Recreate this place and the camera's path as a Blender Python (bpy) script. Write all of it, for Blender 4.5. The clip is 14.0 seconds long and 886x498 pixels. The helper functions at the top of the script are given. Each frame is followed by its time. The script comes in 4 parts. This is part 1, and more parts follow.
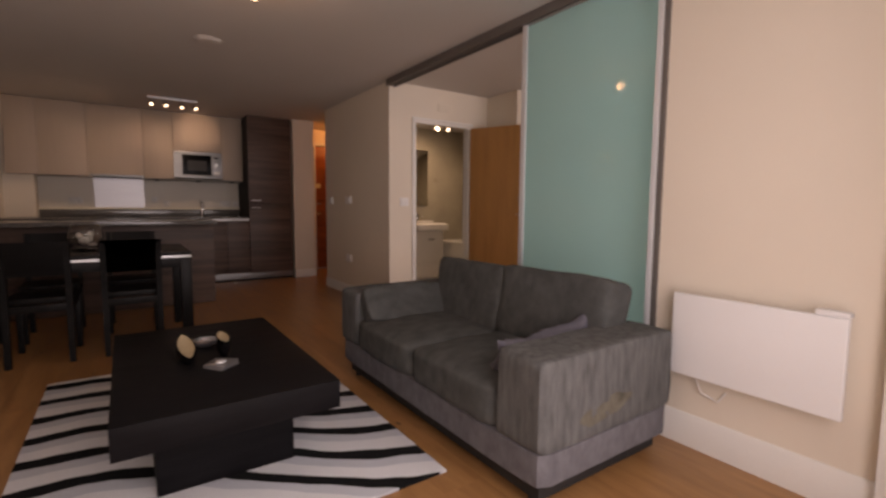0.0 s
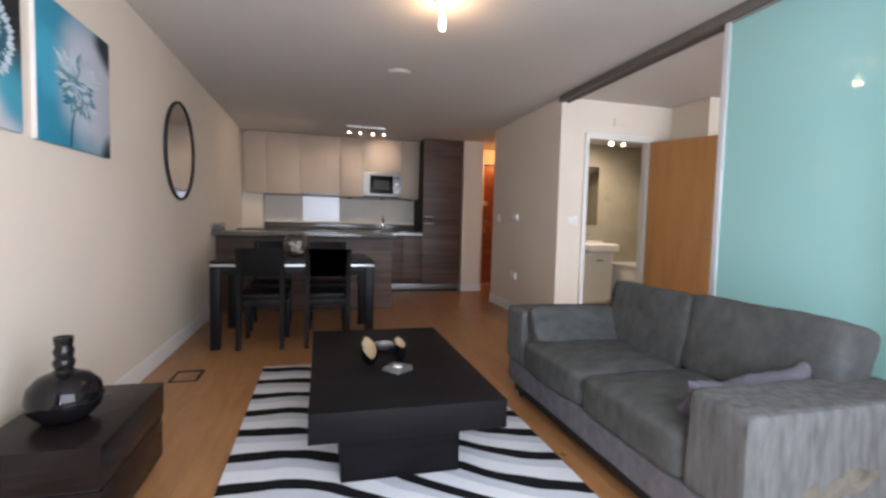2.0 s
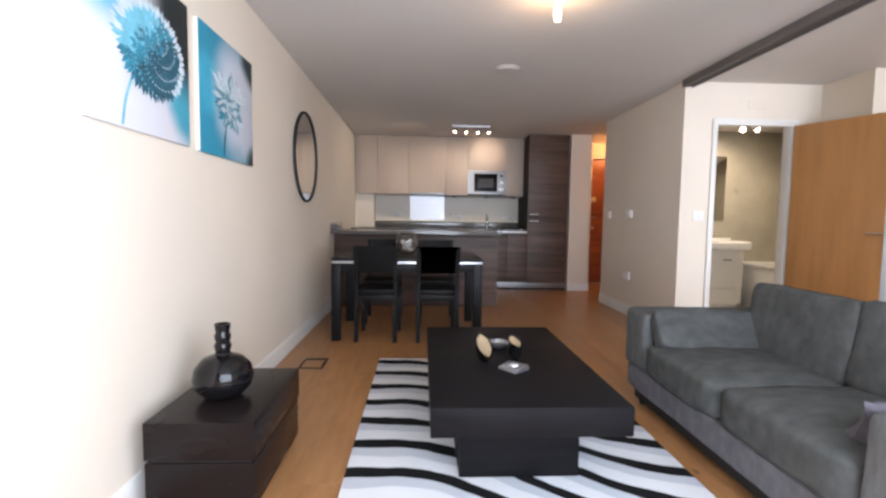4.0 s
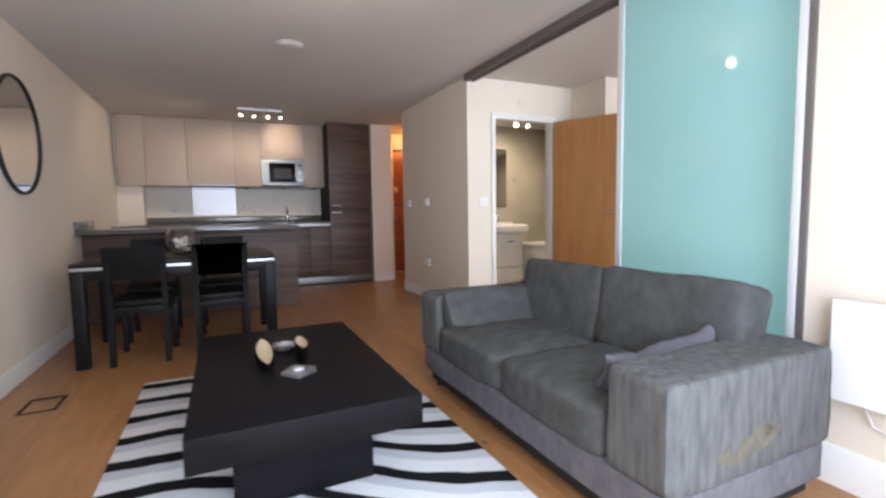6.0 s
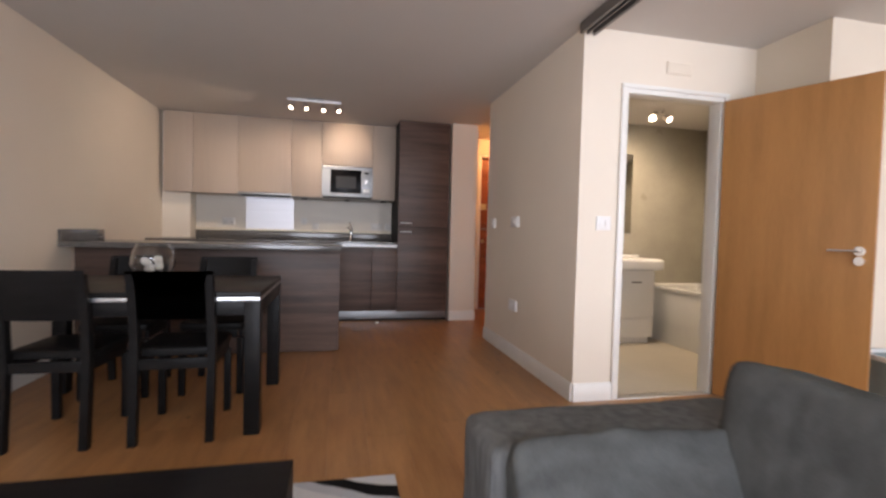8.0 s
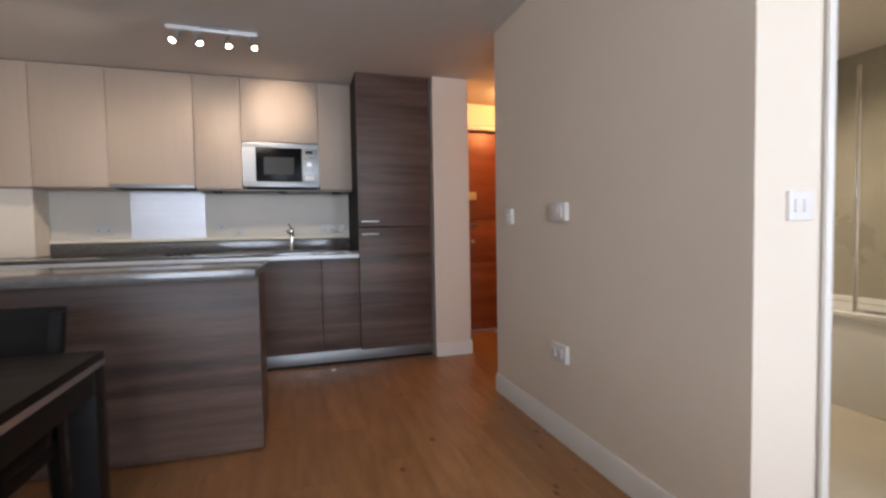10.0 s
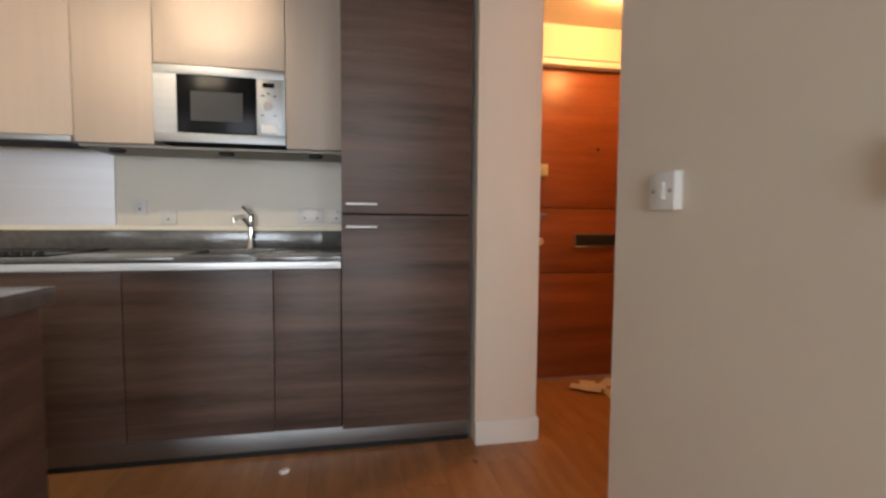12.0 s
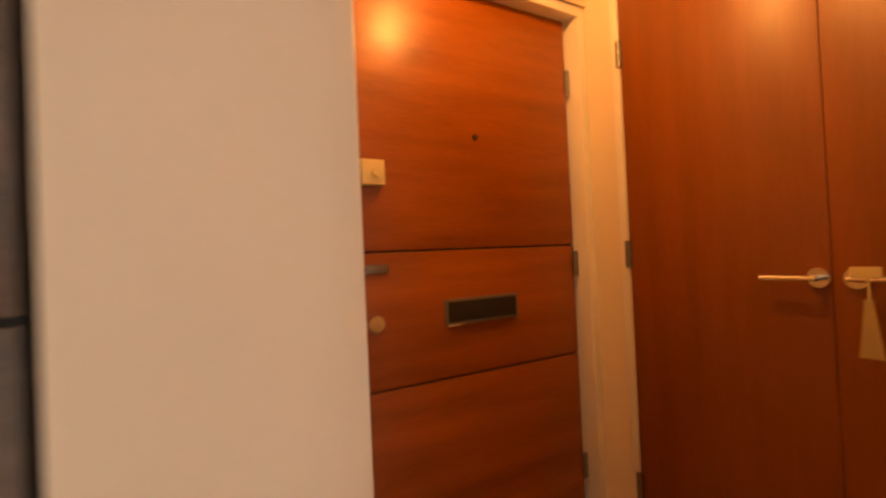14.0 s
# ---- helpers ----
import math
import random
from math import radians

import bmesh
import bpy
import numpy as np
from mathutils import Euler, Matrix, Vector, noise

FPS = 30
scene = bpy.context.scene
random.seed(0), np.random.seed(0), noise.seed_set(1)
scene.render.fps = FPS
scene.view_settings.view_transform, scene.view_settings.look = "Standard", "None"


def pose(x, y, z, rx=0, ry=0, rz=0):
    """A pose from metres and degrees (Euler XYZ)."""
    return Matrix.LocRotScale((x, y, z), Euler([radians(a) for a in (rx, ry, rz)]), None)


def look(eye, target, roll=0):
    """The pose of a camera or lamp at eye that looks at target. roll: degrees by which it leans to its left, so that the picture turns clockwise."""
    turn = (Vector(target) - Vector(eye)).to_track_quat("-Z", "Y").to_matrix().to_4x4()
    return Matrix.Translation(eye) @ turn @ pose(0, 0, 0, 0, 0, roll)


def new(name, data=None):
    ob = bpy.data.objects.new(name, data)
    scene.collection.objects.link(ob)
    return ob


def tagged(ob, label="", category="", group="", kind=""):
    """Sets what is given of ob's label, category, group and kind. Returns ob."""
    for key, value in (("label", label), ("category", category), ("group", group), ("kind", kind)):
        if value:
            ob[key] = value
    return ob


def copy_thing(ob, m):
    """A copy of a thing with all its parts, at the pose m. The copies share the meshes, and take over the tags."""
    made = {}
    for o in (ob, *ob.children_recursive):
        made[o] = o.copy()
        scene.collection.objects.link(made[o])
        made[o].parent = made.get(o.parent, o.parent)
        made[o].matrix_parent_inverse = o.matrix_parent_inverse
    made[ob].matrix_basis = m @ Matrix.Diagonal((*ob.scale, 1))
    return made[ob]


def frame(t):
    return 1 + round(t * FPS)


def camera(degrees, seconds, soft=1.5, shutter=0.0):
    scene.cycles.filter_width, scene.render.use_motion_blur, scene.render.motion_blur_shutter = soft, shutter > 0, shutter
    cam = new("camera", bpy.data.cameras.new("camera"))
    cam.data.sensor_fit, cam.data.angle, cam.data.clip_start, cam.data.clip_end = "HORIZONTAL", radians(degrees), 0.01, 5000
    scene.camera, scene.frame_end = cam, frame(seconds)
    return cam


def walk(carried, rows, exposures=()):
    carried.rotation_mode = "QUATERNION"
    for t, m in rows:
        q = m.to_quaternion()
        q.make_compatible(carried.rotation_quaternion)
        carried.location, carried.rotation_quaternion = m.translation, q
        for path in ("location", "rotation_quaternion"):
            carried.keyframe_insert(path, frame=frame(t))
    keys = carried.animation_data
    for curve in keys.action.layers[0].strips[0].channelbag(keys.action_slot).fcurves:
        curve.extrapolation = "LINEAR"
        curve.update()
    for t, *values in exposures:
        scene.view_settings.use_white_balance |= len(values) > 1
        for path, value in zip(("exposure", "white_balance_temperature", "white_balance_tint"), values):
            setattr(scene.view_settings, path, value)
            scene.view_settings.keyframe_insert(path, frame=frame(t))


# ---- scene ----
cam = camera(87.5, 14.0, soft=2.6, shutter=0.5)
# seconds, place of the eye, yaw, pitch, lean
ROWS = [
    (0, 1.105, 0.013, 1.089, -34.58, -5.32, 0.43),
    (0.5, 1.095, 0.030, 1.091, -29.47, -4.37, 1.68),
    (1, 1.092, 0.052, 1.086, -24.12, -4.00, 1.66),
    (1.5, 1.086, 0.069, 1.082, -19.92, -3.93, 1.48),
    (2, 1.070, 0.070, 1.087, -14.88, -3.45, 1.52),
    (2.5, 1.050, 0.073, 1.087, -10.84, -3.69, 1.51),
    (3, 1.015, 0.079, 1.087, -6.16, -3.87, 1.43),
    (3.2, 1.008, 0.081, 1.087, -4.45, -3.87, 1.35),
    (4.25, 0.995, 0.098, 1.082, -2.60, -3.95, 0.80),
    (5.3, 1.008, 0.117, 1.074, -13.90, -4.15, 0.25),
    (5.5, 1.025, 0.125, 1.072, -17.46, -4.19, 0.20),
    (6, 1.173, 0.231, 1.047, -25.31, -4.74, -0.90),
    (6.5, 1.384, 0.477, 1.022, -20.01, -3.45, 2.10),
    (7, 1.601, 0.884, 1.040, -19.36, -2.22, 1.79),
    (7.5, 1.788, 1.220, 1.028, -15.89, -1.91, 1.75),
    (7.7, 1.840, 1.370, 1.032, -12.60, -1.95, 1.60),
    (8.75, 1.960, 2.270, 1.062, -14.60, -2.25, 0.40),
    (9.8, 2.058, 3.098, 1.074, -16.95, -2.50, -1.05),
    (10, 2.103, 3.252, 1.078, -17.51, -2.51, -0.99),
    (10.5, 2.309, 3.630, 1.083, -12.61, -2.04, 0.94),
    (11, 2.483, 4.057, 1.091, -14.00, -2.61, 0.92),
    (11.5, 2.573, 4.465, 1.066, -12.10, -3.45, -0.66),
    (12, 2.627, 4.864, 1.072, -11.11, -3.44, 0.42),
    (12.5, 2.698, 5.213, 1.060, -18.53, -1.00, -2.28),
    (13.0, 2.854, 5.658, 1.098, -18.06, -0.51, -1.15),
    (13.5, 3.038, 6.007, 1.115, -24.69, -0.14, 0.42),
    (14, 3.304, 6.417, 1.145, -30.69, 0.82, -2.58),
]
EXPOSURES = [
    (0.0, -2.1, 9300, 38), (0.5, -1.78, 8000, 27), (1.0, -1.43, 7200, 22), (1.5, -1.14, 6850, 19), (2.0, -0.93, 6750, 19), (3.0, -0.52, 6650, 18),
    (4.2, -0.52, 6650, 18), (5.5, -0.68, 6550, 18), (6.5, -0.64, 6750, 19), (7.5, -0.62, 7150, 23), (10.0, -0.49, 6500, 16),
    (11.0, -0.36, 6750, 14), (12.0, -0.24, 7100, 13), (12.5, -0.15, 7600, 16), (13.0, 0.05, 8500, 19), (13.5, 0.06, 9500, 22), (14.0, -0.2, 11600, 24),
]
walk(cam, [(t, pose(x, y, z, 90 + pitch, 0, yaw) @ pose(0, 0, 0, 0, 0, lean)) for t, x, y, z, yaw, pitch, lean in ROWS], EXPOSURES)

# ---- world and large lights ----
world = bpy.data.worlds.new("sky")
scene.world = world
world.use_nodes = True
wn, wl = world.node_tree.nodes, world.node_tree.links
sky = wn.new("ShaderNodeTexSky")
sky.sky_type, sky.sun_disc = "NISHITA", False
sky.sun_elevation, sky.sun_rotation = radians(38), radians(60)
wl.new(sky.outputs[0], wn["Background"].inputs[0])
wn["Background"].inputs[1].default_value = 0.1


def area_light(name, m, sx, sy, watts, colour):
    d = bpy.data.lights.new(name, "AREA")
    d.shape, d.size, d.size_y, d.energy, d.color = "RECTANGLE", sx, sy, watts, colour
    ob = new(name, d)
    ob.matrix_world = m
    return ob


def point_light(name, place, watts, colour, radius=0.03):
    d = bpy.data.lights.new(name, "POINT")
    d.energy, d.color, d.shadow_soft_size = watts, colour, radius
    ob = new(name, d)
    ob.location = place
    return ob


def spot_light(name, eye, target, watts, colour, angle=75, blend=0.7, radius=0.02):
    d = bpy.data.lights.new(name, "SPOT")
    d.energy, d.color, d.spot_size, d.spot_blend, d.shadow_soft_size = watts, colour, radians(angle), blend, radius
    ob = new(name, d)
    ob.matrix_world = look(eye, target)
    return ob


DAY = (0.72, 0.86, 1.0)
WARM = (1.0, 0.74, 0.46)
area_light("daylight_living", look((1.70, -0.30, 1.12), (0.75, 2.70, 0.95)), 2.1, 1.9, 240, DAY)
area_light("daylight_bedroom", look((5.0, -0.44, 1.35), (5.0, 3.0, 1.1)), 2.4, 1.5, 208, DAY)
point_light("bulb_living", (1.73, 2.70, 2.20), 9, (1.0, 0.66, 0.36), 0.03)
point_light("bulb_hall", (4.10, 7.20, 2.29), 31, (1.0, 0.48, 0.16), 0.04)
for k, sx in enumerate((1.437, 1.566, 1.736, 1.872)):
    aim = ((0.10, 6.60, 1.1), (1.1, 7.6, 1.0), (1.9, 7.33, 1.9), (2.0, 7.33, 2.09))[k]
    spot_light("kitchen_spot", (sx, 6.47, 2.19), aim, (34, 32, 18, 40)[k], (1.0, 0.86, 0.66), (125, 110, 64, 40)[k], 0.8)
spot_light("bath_spot", (4.70, 5.36, 2.13), (4.70, 6.0, 1.3), 75, (1.0, 0.85, 0.62), 150, 1.0)
spot_light("bath_spot", (4.90, 5.33, 2.13), (5.2, 5.2, 0.5), 75, (1.0, 0.85, 0.62), 150, 1.0)


# ---- materials ----
def surf(name, base, rough=0.5, var=0.15, scale=6.0, bump=0.1, bscale=60.0, stretch=(1, 1, 1), metal=0.0, tint=None, coat=0.0, each=0.0, spec=0.5, knots=False, relief=0.0):
    """A surface with colour that varies at two scales, and fine relief."""
    m = bpy.data.materials.new(name)
    m.use_nodes = True
    n, l = m.node_tree.nodes, m.node_tree.links
    b = n["Principled BSDF"]
    tc, mp = n.new("ShaderNodeTexCoord"), n.new("ShaderNodeMapping")
    mp.inputs["Scale"].default_value = stretch
    if knots:
        geo, oi0, va = n.new("ShaderNodeNewGeometry"), n.new("ShaderNodeObjectInfo"), n.new("ShaderNodeVectorMath")
        va.operation = "MULTIPLY_ADD"
        l.new(oi0.outputs["Random"], va.inputs[0])
        va.inputs[1].default_value = (3, 17, 5)
        l.new(geo.outputs["Position"], va.inputs[2])
        l.new(va.outputs[0], mp.inputs[0])
    else:
        l.new(tc.outputs["Object"], mp.inputs[0])
    big, fine = n.new("ShaderNodeTexNoise"), n.new("ShaderNodeTexNoise")
    big.inputs["Scale"].default_value, big.inputs["Detail"].default_value = scale, 5
    fine.inputs["Scale"].default_value, fine.inputs["Detail"].default_value = bscale, 3
    l.new(mp.outputs[0], big.inputs[0]), l.new(mp.outputs[0], fine.inputs[0])
    mix = n.new("ShaderNodeMix")
    mix.data_type, mix.blend_type = "RGBA", "MIX"
    tint = tint or tuple(c * (1 - var) for c in base)
    hi = tuple(min(1, c * (1 + var * 0.6)) for c in base)
    mix.inputs[6].default_value, mix.inputs[7].default_value = (*tint, 1), (*hi, 1)
    add = n.new("ShaderNodeMath")
    add.operation = "MULTIPLY_ADD"
    l.new(fine.outputs[0], add.inputs[0])
    add.inputs[1].default_value = 0.3
    l.new(big.outputs[0], add.inputs[2])
    rng = n.new("ShaderNodeMapRange")
    rng.inputs[1].default_value, rng.inputs[2].default_value = 0.4, 0.9
    l.new(add.outputs[0], rng.inputs[0])
    l.new(rng.outputs[0], mix.inputs[0])
    out = mix.outputs[2]
    if knots:
        vo, kr, km = n.new("ShaderNodeTexVoronoi"), n.new("ShaderNodeMapRange"), n.new("ShaderNodeMix")
        vm = n.new("ShaderNodeMapping")
        vm.inputs["Scale"].default_value = (1.0, 0.6, 0.0)
        l.new(va.outputs[0], vm.inputs[0]), l.new(vm.outputs[0], vo.inputs[0])
        vo.inputs["Scale"].default_value = 5.0
        kr.inputs[1].default_value, kr.inputs[2].default_value, kr.inputs[3].default_value, kr.inputs[4].default_value = 0.03, 0.085, 0.9, 0.0
        l.new(vo.outputs["Distance"], kr.inputs[0])
        km.data_type = "RGBA"
        km.inputs[7].default_value = (0.09, 0.04, 0.02, 1)
        l.new(kr.outputs[0], km.inputs[0]), l.new(out, km.inputs[6])
        out = km.outputs[2]
    if each:
        oi, hsv, r2 = n.new("ShaderNodeObjectInfo"), n.new("ShaderNodeHueSaturation"), n.new("ShaderNodeMapRange")
        r2.inputs[3].default_value, r2.inputs[4].default_value = 1 - each, 1 + each
        l.new(oi.outputs["Random"], r2.inputs[0]), l.new(r2.outputs[0], hsv.inputs["Value"]), l.new(out, hsv.inputs["Color"])
        out = hsv.outputs[0]
    l.new(out, b.inputs["Base Color"])
    b.inputs["Roughness"].default_value, b.inputs["Metallic"].default_value = rough, metal
    b.inputs["Specular IOR Level"].default_value = spec
    b.inputs["Coat Weight"].default_value = coat
    b.inputs["Coat Roughness"].default_value = 0.12
    rr = n.new("ShaderNodeMapRange")
    rr.inputs[3].default_value, rr.inputs[4].default_value = max(0.02, rough - 0.08), min(1, rough + 0.08)
    l.new(big.outputs[0], rr.inputs[0]), l.new(rr.outputs[0], b.inputs["Roughness"])
    if bump:
        bp = n.new("ShaderNodeBump")
        bp.inputs["Strength"].default_value, bp.inputs["Distance"].default_value = bump, 0.004
        hh = n.new("ShaderNodeMath")
        hh.operation = "MULTIPLY_ADD"
        hh.inputs[1].default_value = relief
        l.new(big.outputs[0], hh.inputs[0]), l.new(fine.outputs[0], hh.inputs[2])
        l.new(hh.outputs[0], bp.inputs["Height"]), l.new(bp.outputs[0], b.inputs["Normal"])
    return m


def glow(name, colour, strength):
    m = bpy.data.materials.new(name)
    m.use_nodes = True
    b = m.node_tree.nodes["Principled BSDF"]
    b.inputs["Base Color"].default_value = (*colour, 1)
    b.inputs["Emission Color"].default_value, b.inputs["Emission Strength"].default_value = (*colour, 1), strength
    return m


def clear_glass(name, colour=(1, 1, 1), rough=0.0):
    m = bpy.data.materials.new(name)
    m.use_nodes = True
    b = m.node_tree.nodes["Principled BSDF"]
    b.inputs["Base Color"].default_value = (*colour, 1)
    b.inputs["Transmission Weight"].default_value, b.inputs["Roughness"].default_value, b.inputs["IOR"].default_value = 1, rough, 1.45
    return m


def back_painted_glass(name, colour):
    """Opal glass: light from behind comes through it scattered, its face is glossy."""
    m = bpy.data.materials.new(name)
    m.use_nodes = True
    n, l = m.node_tree.nodes, m.node_tree.links
    tr, df, gl = n.new("ShaderNodeBsdfTranslucent"), n.new("ShaderNodeBsdfDiffuse"), n.new("ShaderNodeBsdfGlossy")
    tr.inputs[0].default_value, df.inputs[0].default_value = (*colour, 1), (*colour, 1)
    gl.inputs[0].default_value, gl.inputs["Roughness"].default_value = (1, 1, 1, 1), 0.025
    m1, m2, fr = n.new("ShaderNodeMixShader"), n.new("ShaderNodeMixShader"), n.new("ShaderNodeFresnel")
    m1.inputs[0].default_value, fr.inputs[0].default_value = 0.24, 1.45
    l.new(tr.outputs[0], m1.inputs[1]), l.new(df.outputs[0], m1.inputs[2])
    l.new(fr.outputs[0], m2.inputs[0]), l.new(m1.outputs[0], m2.inputs[1]), l.new(gl.outputs[0], m2.inputs[2])
    l.new(m2.outputs[0], n["Material Output"].inputs[0])
    return m


def wave_rug(name):
    """Black, grey and white bands that bend like zebra stripes."""
    m = bpy.data.materials.new(name)
    m.use_nodes = True
    n, l = m.node_tree.nodes, m.node_tree.links
    b = n["Principled BSDF"]
    tc, sep = n.new("ShaderNodeTexCoord"), n.new("ShaderNodeSeparateXYZ")
    l.new(tc.outputs["Object"], sep.inputs[0])

    def calc(op, a, c, d=None):
        k = n.new("ShaderNodeMath")
        k.operation = op
        for i, v in enumerate((a, c, d)):
            if v is None:
                continue
            if isinstance(v, (int, float)):
                k.inputs[i].default_value = v
            else:
                l.new(v, k.inputs[i])
        return k.outputs[0]

    x, y = sep.outputs[0], sep.outputs[1]
    across = n.new("ShaderNodeMapRange")
    across.interpolation_type = "SMOOTHSTEP"
    across.inputs[1].default_value, across.inputs[2].default_value, across.inputs[4].default_value = 0.86, 2.25, 0.80
    l.new(x, across.inputs[0])
    wob = n.new("ShaderNodeTexNoise")
    wob.inputs["Scale"].default_value = 3.0
    l.new(tc.outputs["Object"], wob.inputs[0])
    v = calc("ADD", calc("ADD", y, across.outputs[0]), calc("MULTIPLY_ADD", wob.outputs[0], 0.09, -0.045))
    ph = calc("FRACT", calc("MULTIPLY_ADD", v, 4.05, 0.79), 0.0)
    ramp = n.new("ShaderNodeValToRGB")
    ramp.color_ramp.interpolation = "CONSTANT"
    el = ramp.color_ramp.elements
    el[0].position, el[0].color = 0.0, (0.80, 0.81, 0.83, 1)
    el[1].position, el[1].color = 0.36, (0.58, 0.61, 0.66, 1)
    e = el.new(0.655)
    e.color = (0.012, 0.012, 0.013, 1)
    e = el.new(0.965)
    e.color = (0.66, 0.68, 0.70, 1)
    l.new(ph, ramp.inputs[0])
    pile = n.new("ShaderNodeTexNoise")
    pile.inputs["Scale"].default_value = 350
    l.new(tc.outputs["Object"], pile.inputs[0])
    mixc = n.new("ShaderNodeMix")
    mixc.data_type, mixc.blend_type = "RGBA", "MULTIPLY"
    mixc.inputs[0].default_value = 0.35
    l.new(ramp.outputs[0], mixc.inputs[6]), l.new(pile.outputs[0], mixc.inputs[7])
    l.new(mixc.outputs[2], b.inputs["Base Color"])
    b.inputs["Roughness"].default_value = 0.95
    b.inputs["Specular IOR Level"].default_value = 0.1
    bp = n.new("ShaderNodeBump")
    bp.inputs["Strength"].default_value, bp.inputs["Distance"].default_value = 0.6, 0.006
    l.new(pile.outputs[0], bp.inputs["Height"]), l.new(bp.outputs[0], b.inputs["Normal"])
    return m


def canvas_paint(name, base, fields):
    """A printed canvas: soft round colour fields (place, reach, colour) over a base colour."""
    m = bpy.data.materials.new(name)
    m.use_nodes = True
    n, l = m.node_tree.nodes, m.node_tree.links
    b = n["Principled BSDF"]
    tc, wob, warp = n.new("ShaderNodeTexCoord"), n.new("ShaderNodeTexNoise"), n.new("ShaderNodeVectorMath")
    wob.inputs["Scale"].default_value = 2.4
    l.new(tc.outputs["Generated"], wob.inputs[0])
    warp.operation = "MULTIPLY_ADD"
    warp.inputs[1].default_value = (0, 0.22, 0.22)
    l.new(wob.outputs["Color"], warp.inputs[0]), l.new(tc.outputs["Generated"], warp.inputs[2])
    flat = n.new("ShaderNodeVectorMath")
    flat.operation = "MULTIPLY"
    flat.inputs[1].default_value = (0, 1, 1)
    l.new(warp.outputs[0], flat.inputs[0])
    out = None
    for (y, z), reach, colour in fields:
        d, r, mx = n.new("ShaderNodeVectorMath"), n.new("ShaderNodeMapRange"), n.new("ShaderNodeMix")
        d.operation, r.interpolation_type, mx.data_type = "DISTANCE", "SMOOTHSTEP", "RGBA"
        d.inputs[1].default_value = (0, y + 0.11, z + 0.11)
        l.new(flat.outputs[0], d.inputs[0]), l.new(d.outputs["Value"], r.inputs[0])
        r.inputs[1].default_value, r.inputs[2].default_value, r.inputs[3].default_value, r.inputs[4].default_value = reach * 0.45, reach, 1, 0
        l.new(r.outputs[0], mx.inputs[0])
        if out is None:
            mx.inputs[6].default_value = (*base, 1)
        else:
            l.new(out, mx.inputs[6])
        mx.inputs[7].default_value = (*colour, 1)
        out = mx.outputs[2]
    l.new(out, b.inputs["Base Color"])
    b.inputs["Roughness"].default_value = 0.65
    return m


WALL = surf("cream_paint", (0.77, 0.685, 0.58), 0.75, 0.05, 1.2, 0.05, 180, spec=0.3)
CEIL = surf("ceiling_paint", (0.63, 0.595, 0.56), 0.85, 0.04, 1.0, 0.05, 150, spec=0.2)
WHITE = surf("white_gloss_paint", (0.78, 0.76, 0.72), 0.35, 0.05, 3.0, 0.03, 80)
HEATW = surf("white_enamel", (0.80, 0.80, 0.80), 0.4, 0.03, 3.0, 0.02, 80)
FLOORW = surf("oak_laminate", (0.370, 0.186, 0.076), 0.33, 0.22, 4.0, 0.04, 30, (5, 0.7, 1), tint=(0.272, 0.120, 0.045), each=0.06, knots=True)
UNDER = surf("underlay", (0.10, 0.06, 0.035), 0.8, 0.2)
ZEBRA = surf("dark_zebrano_laminate", (0.120, 0.076, 0.059), 0.45, 0.45, 2.2, 0.04, 24, (0.45, 1, 7.5), tint=(0.043, 0.026, 0.021), spec=0.35)
TAUPE = surf("taupe_laminate", (0.43, 0.34, 0.27), 0.5, 0.035, 3.0, 0.05, 40, (9, 9, 0.6))
STONE = surf("grey_quartz", (0.105, 0.098, 0.093), 0.16, 0.25, 30.0, 0.02, 300, coat=0.3)
SPLASH = surf("grey_glass_splashback", (0.60, 0.555, 0.485), 0.35, 0.06, 2.0, 0.0, 60, spec=0.25)
STEEL = surf("brushed_steel", (0.29, 0.295, 0.30), 0.45, 0.08, 4.0, 0.03, 90, (0.3, 1, 12), metal=1.0)
FRAMEM = surf("pale_satin_frame", (0.72, 0.74, 0.76), 0.35, 0.04, 4.0, 0.02, 90, metal=0.25)
STEELSP = surf("brushed_steel_sheet", (0.72, 0.72, 0.75), 0.5, 0.05, 4.0, 0.03, 90, (0.3, 1, 12), metal=1.0)
HANDLEM = surf("satin_handle", (0.80, 0.80, 0.80), 0.3, 0.04, 6.0, 0.0, 60, metal=0.5)
CHROME = surf("chrome", (0.80, 0.80, 0.81), 0.10, 0.05, 8.0, 0.0, 60, metal=1.0)
ALU = surf("satin_aluminium", (0.56, 0.57, 0.58), 0.33, 0.06, 4.0, 0.02, 90, metal=0.9)
TRACKM = surf("anodised_track", (0.16, 0.145, 0.135), 0.5, 0.1, 4.0, 0.02, 90, metal=0.3)
BLACKGL = surf("black_glass", (0.006, 0.006, 0.007), 0.22, 0.1, 4.0, 0.0, 60, spec=0.08)
MWIN = surf("microwave_window_mesh", (0.05, 0.05, 0.052), 0.4, 0.04, 8, 0.0, 60, spec=0.15)
BLACKW = surf("black_stained_wood", (0.0105, 0.0098, 0.0098), 0.38, 0.3, 5.0, 0.04, 60, (1, 6, 6), tint=(0.007, 0.0065, 0.0065), spec=0.12)
CTW = surf("black_ash_veneer", (0.0088, 0.0082, 0.0092), 0.42, 0.25, 4.0, 0.04, 50, (1, 9, 9), tint=(0.006, 0.0055, 0.0062), spec=0.07)
WENGE = surf("wenge_veneer", (0.0115, 0.0080, 0.0078), 0.26, 0.15, 2.0, 0.03, 50, (2, 1, 9), tint=(0.0095, 0.0066, 0.0064), spec=0.16)
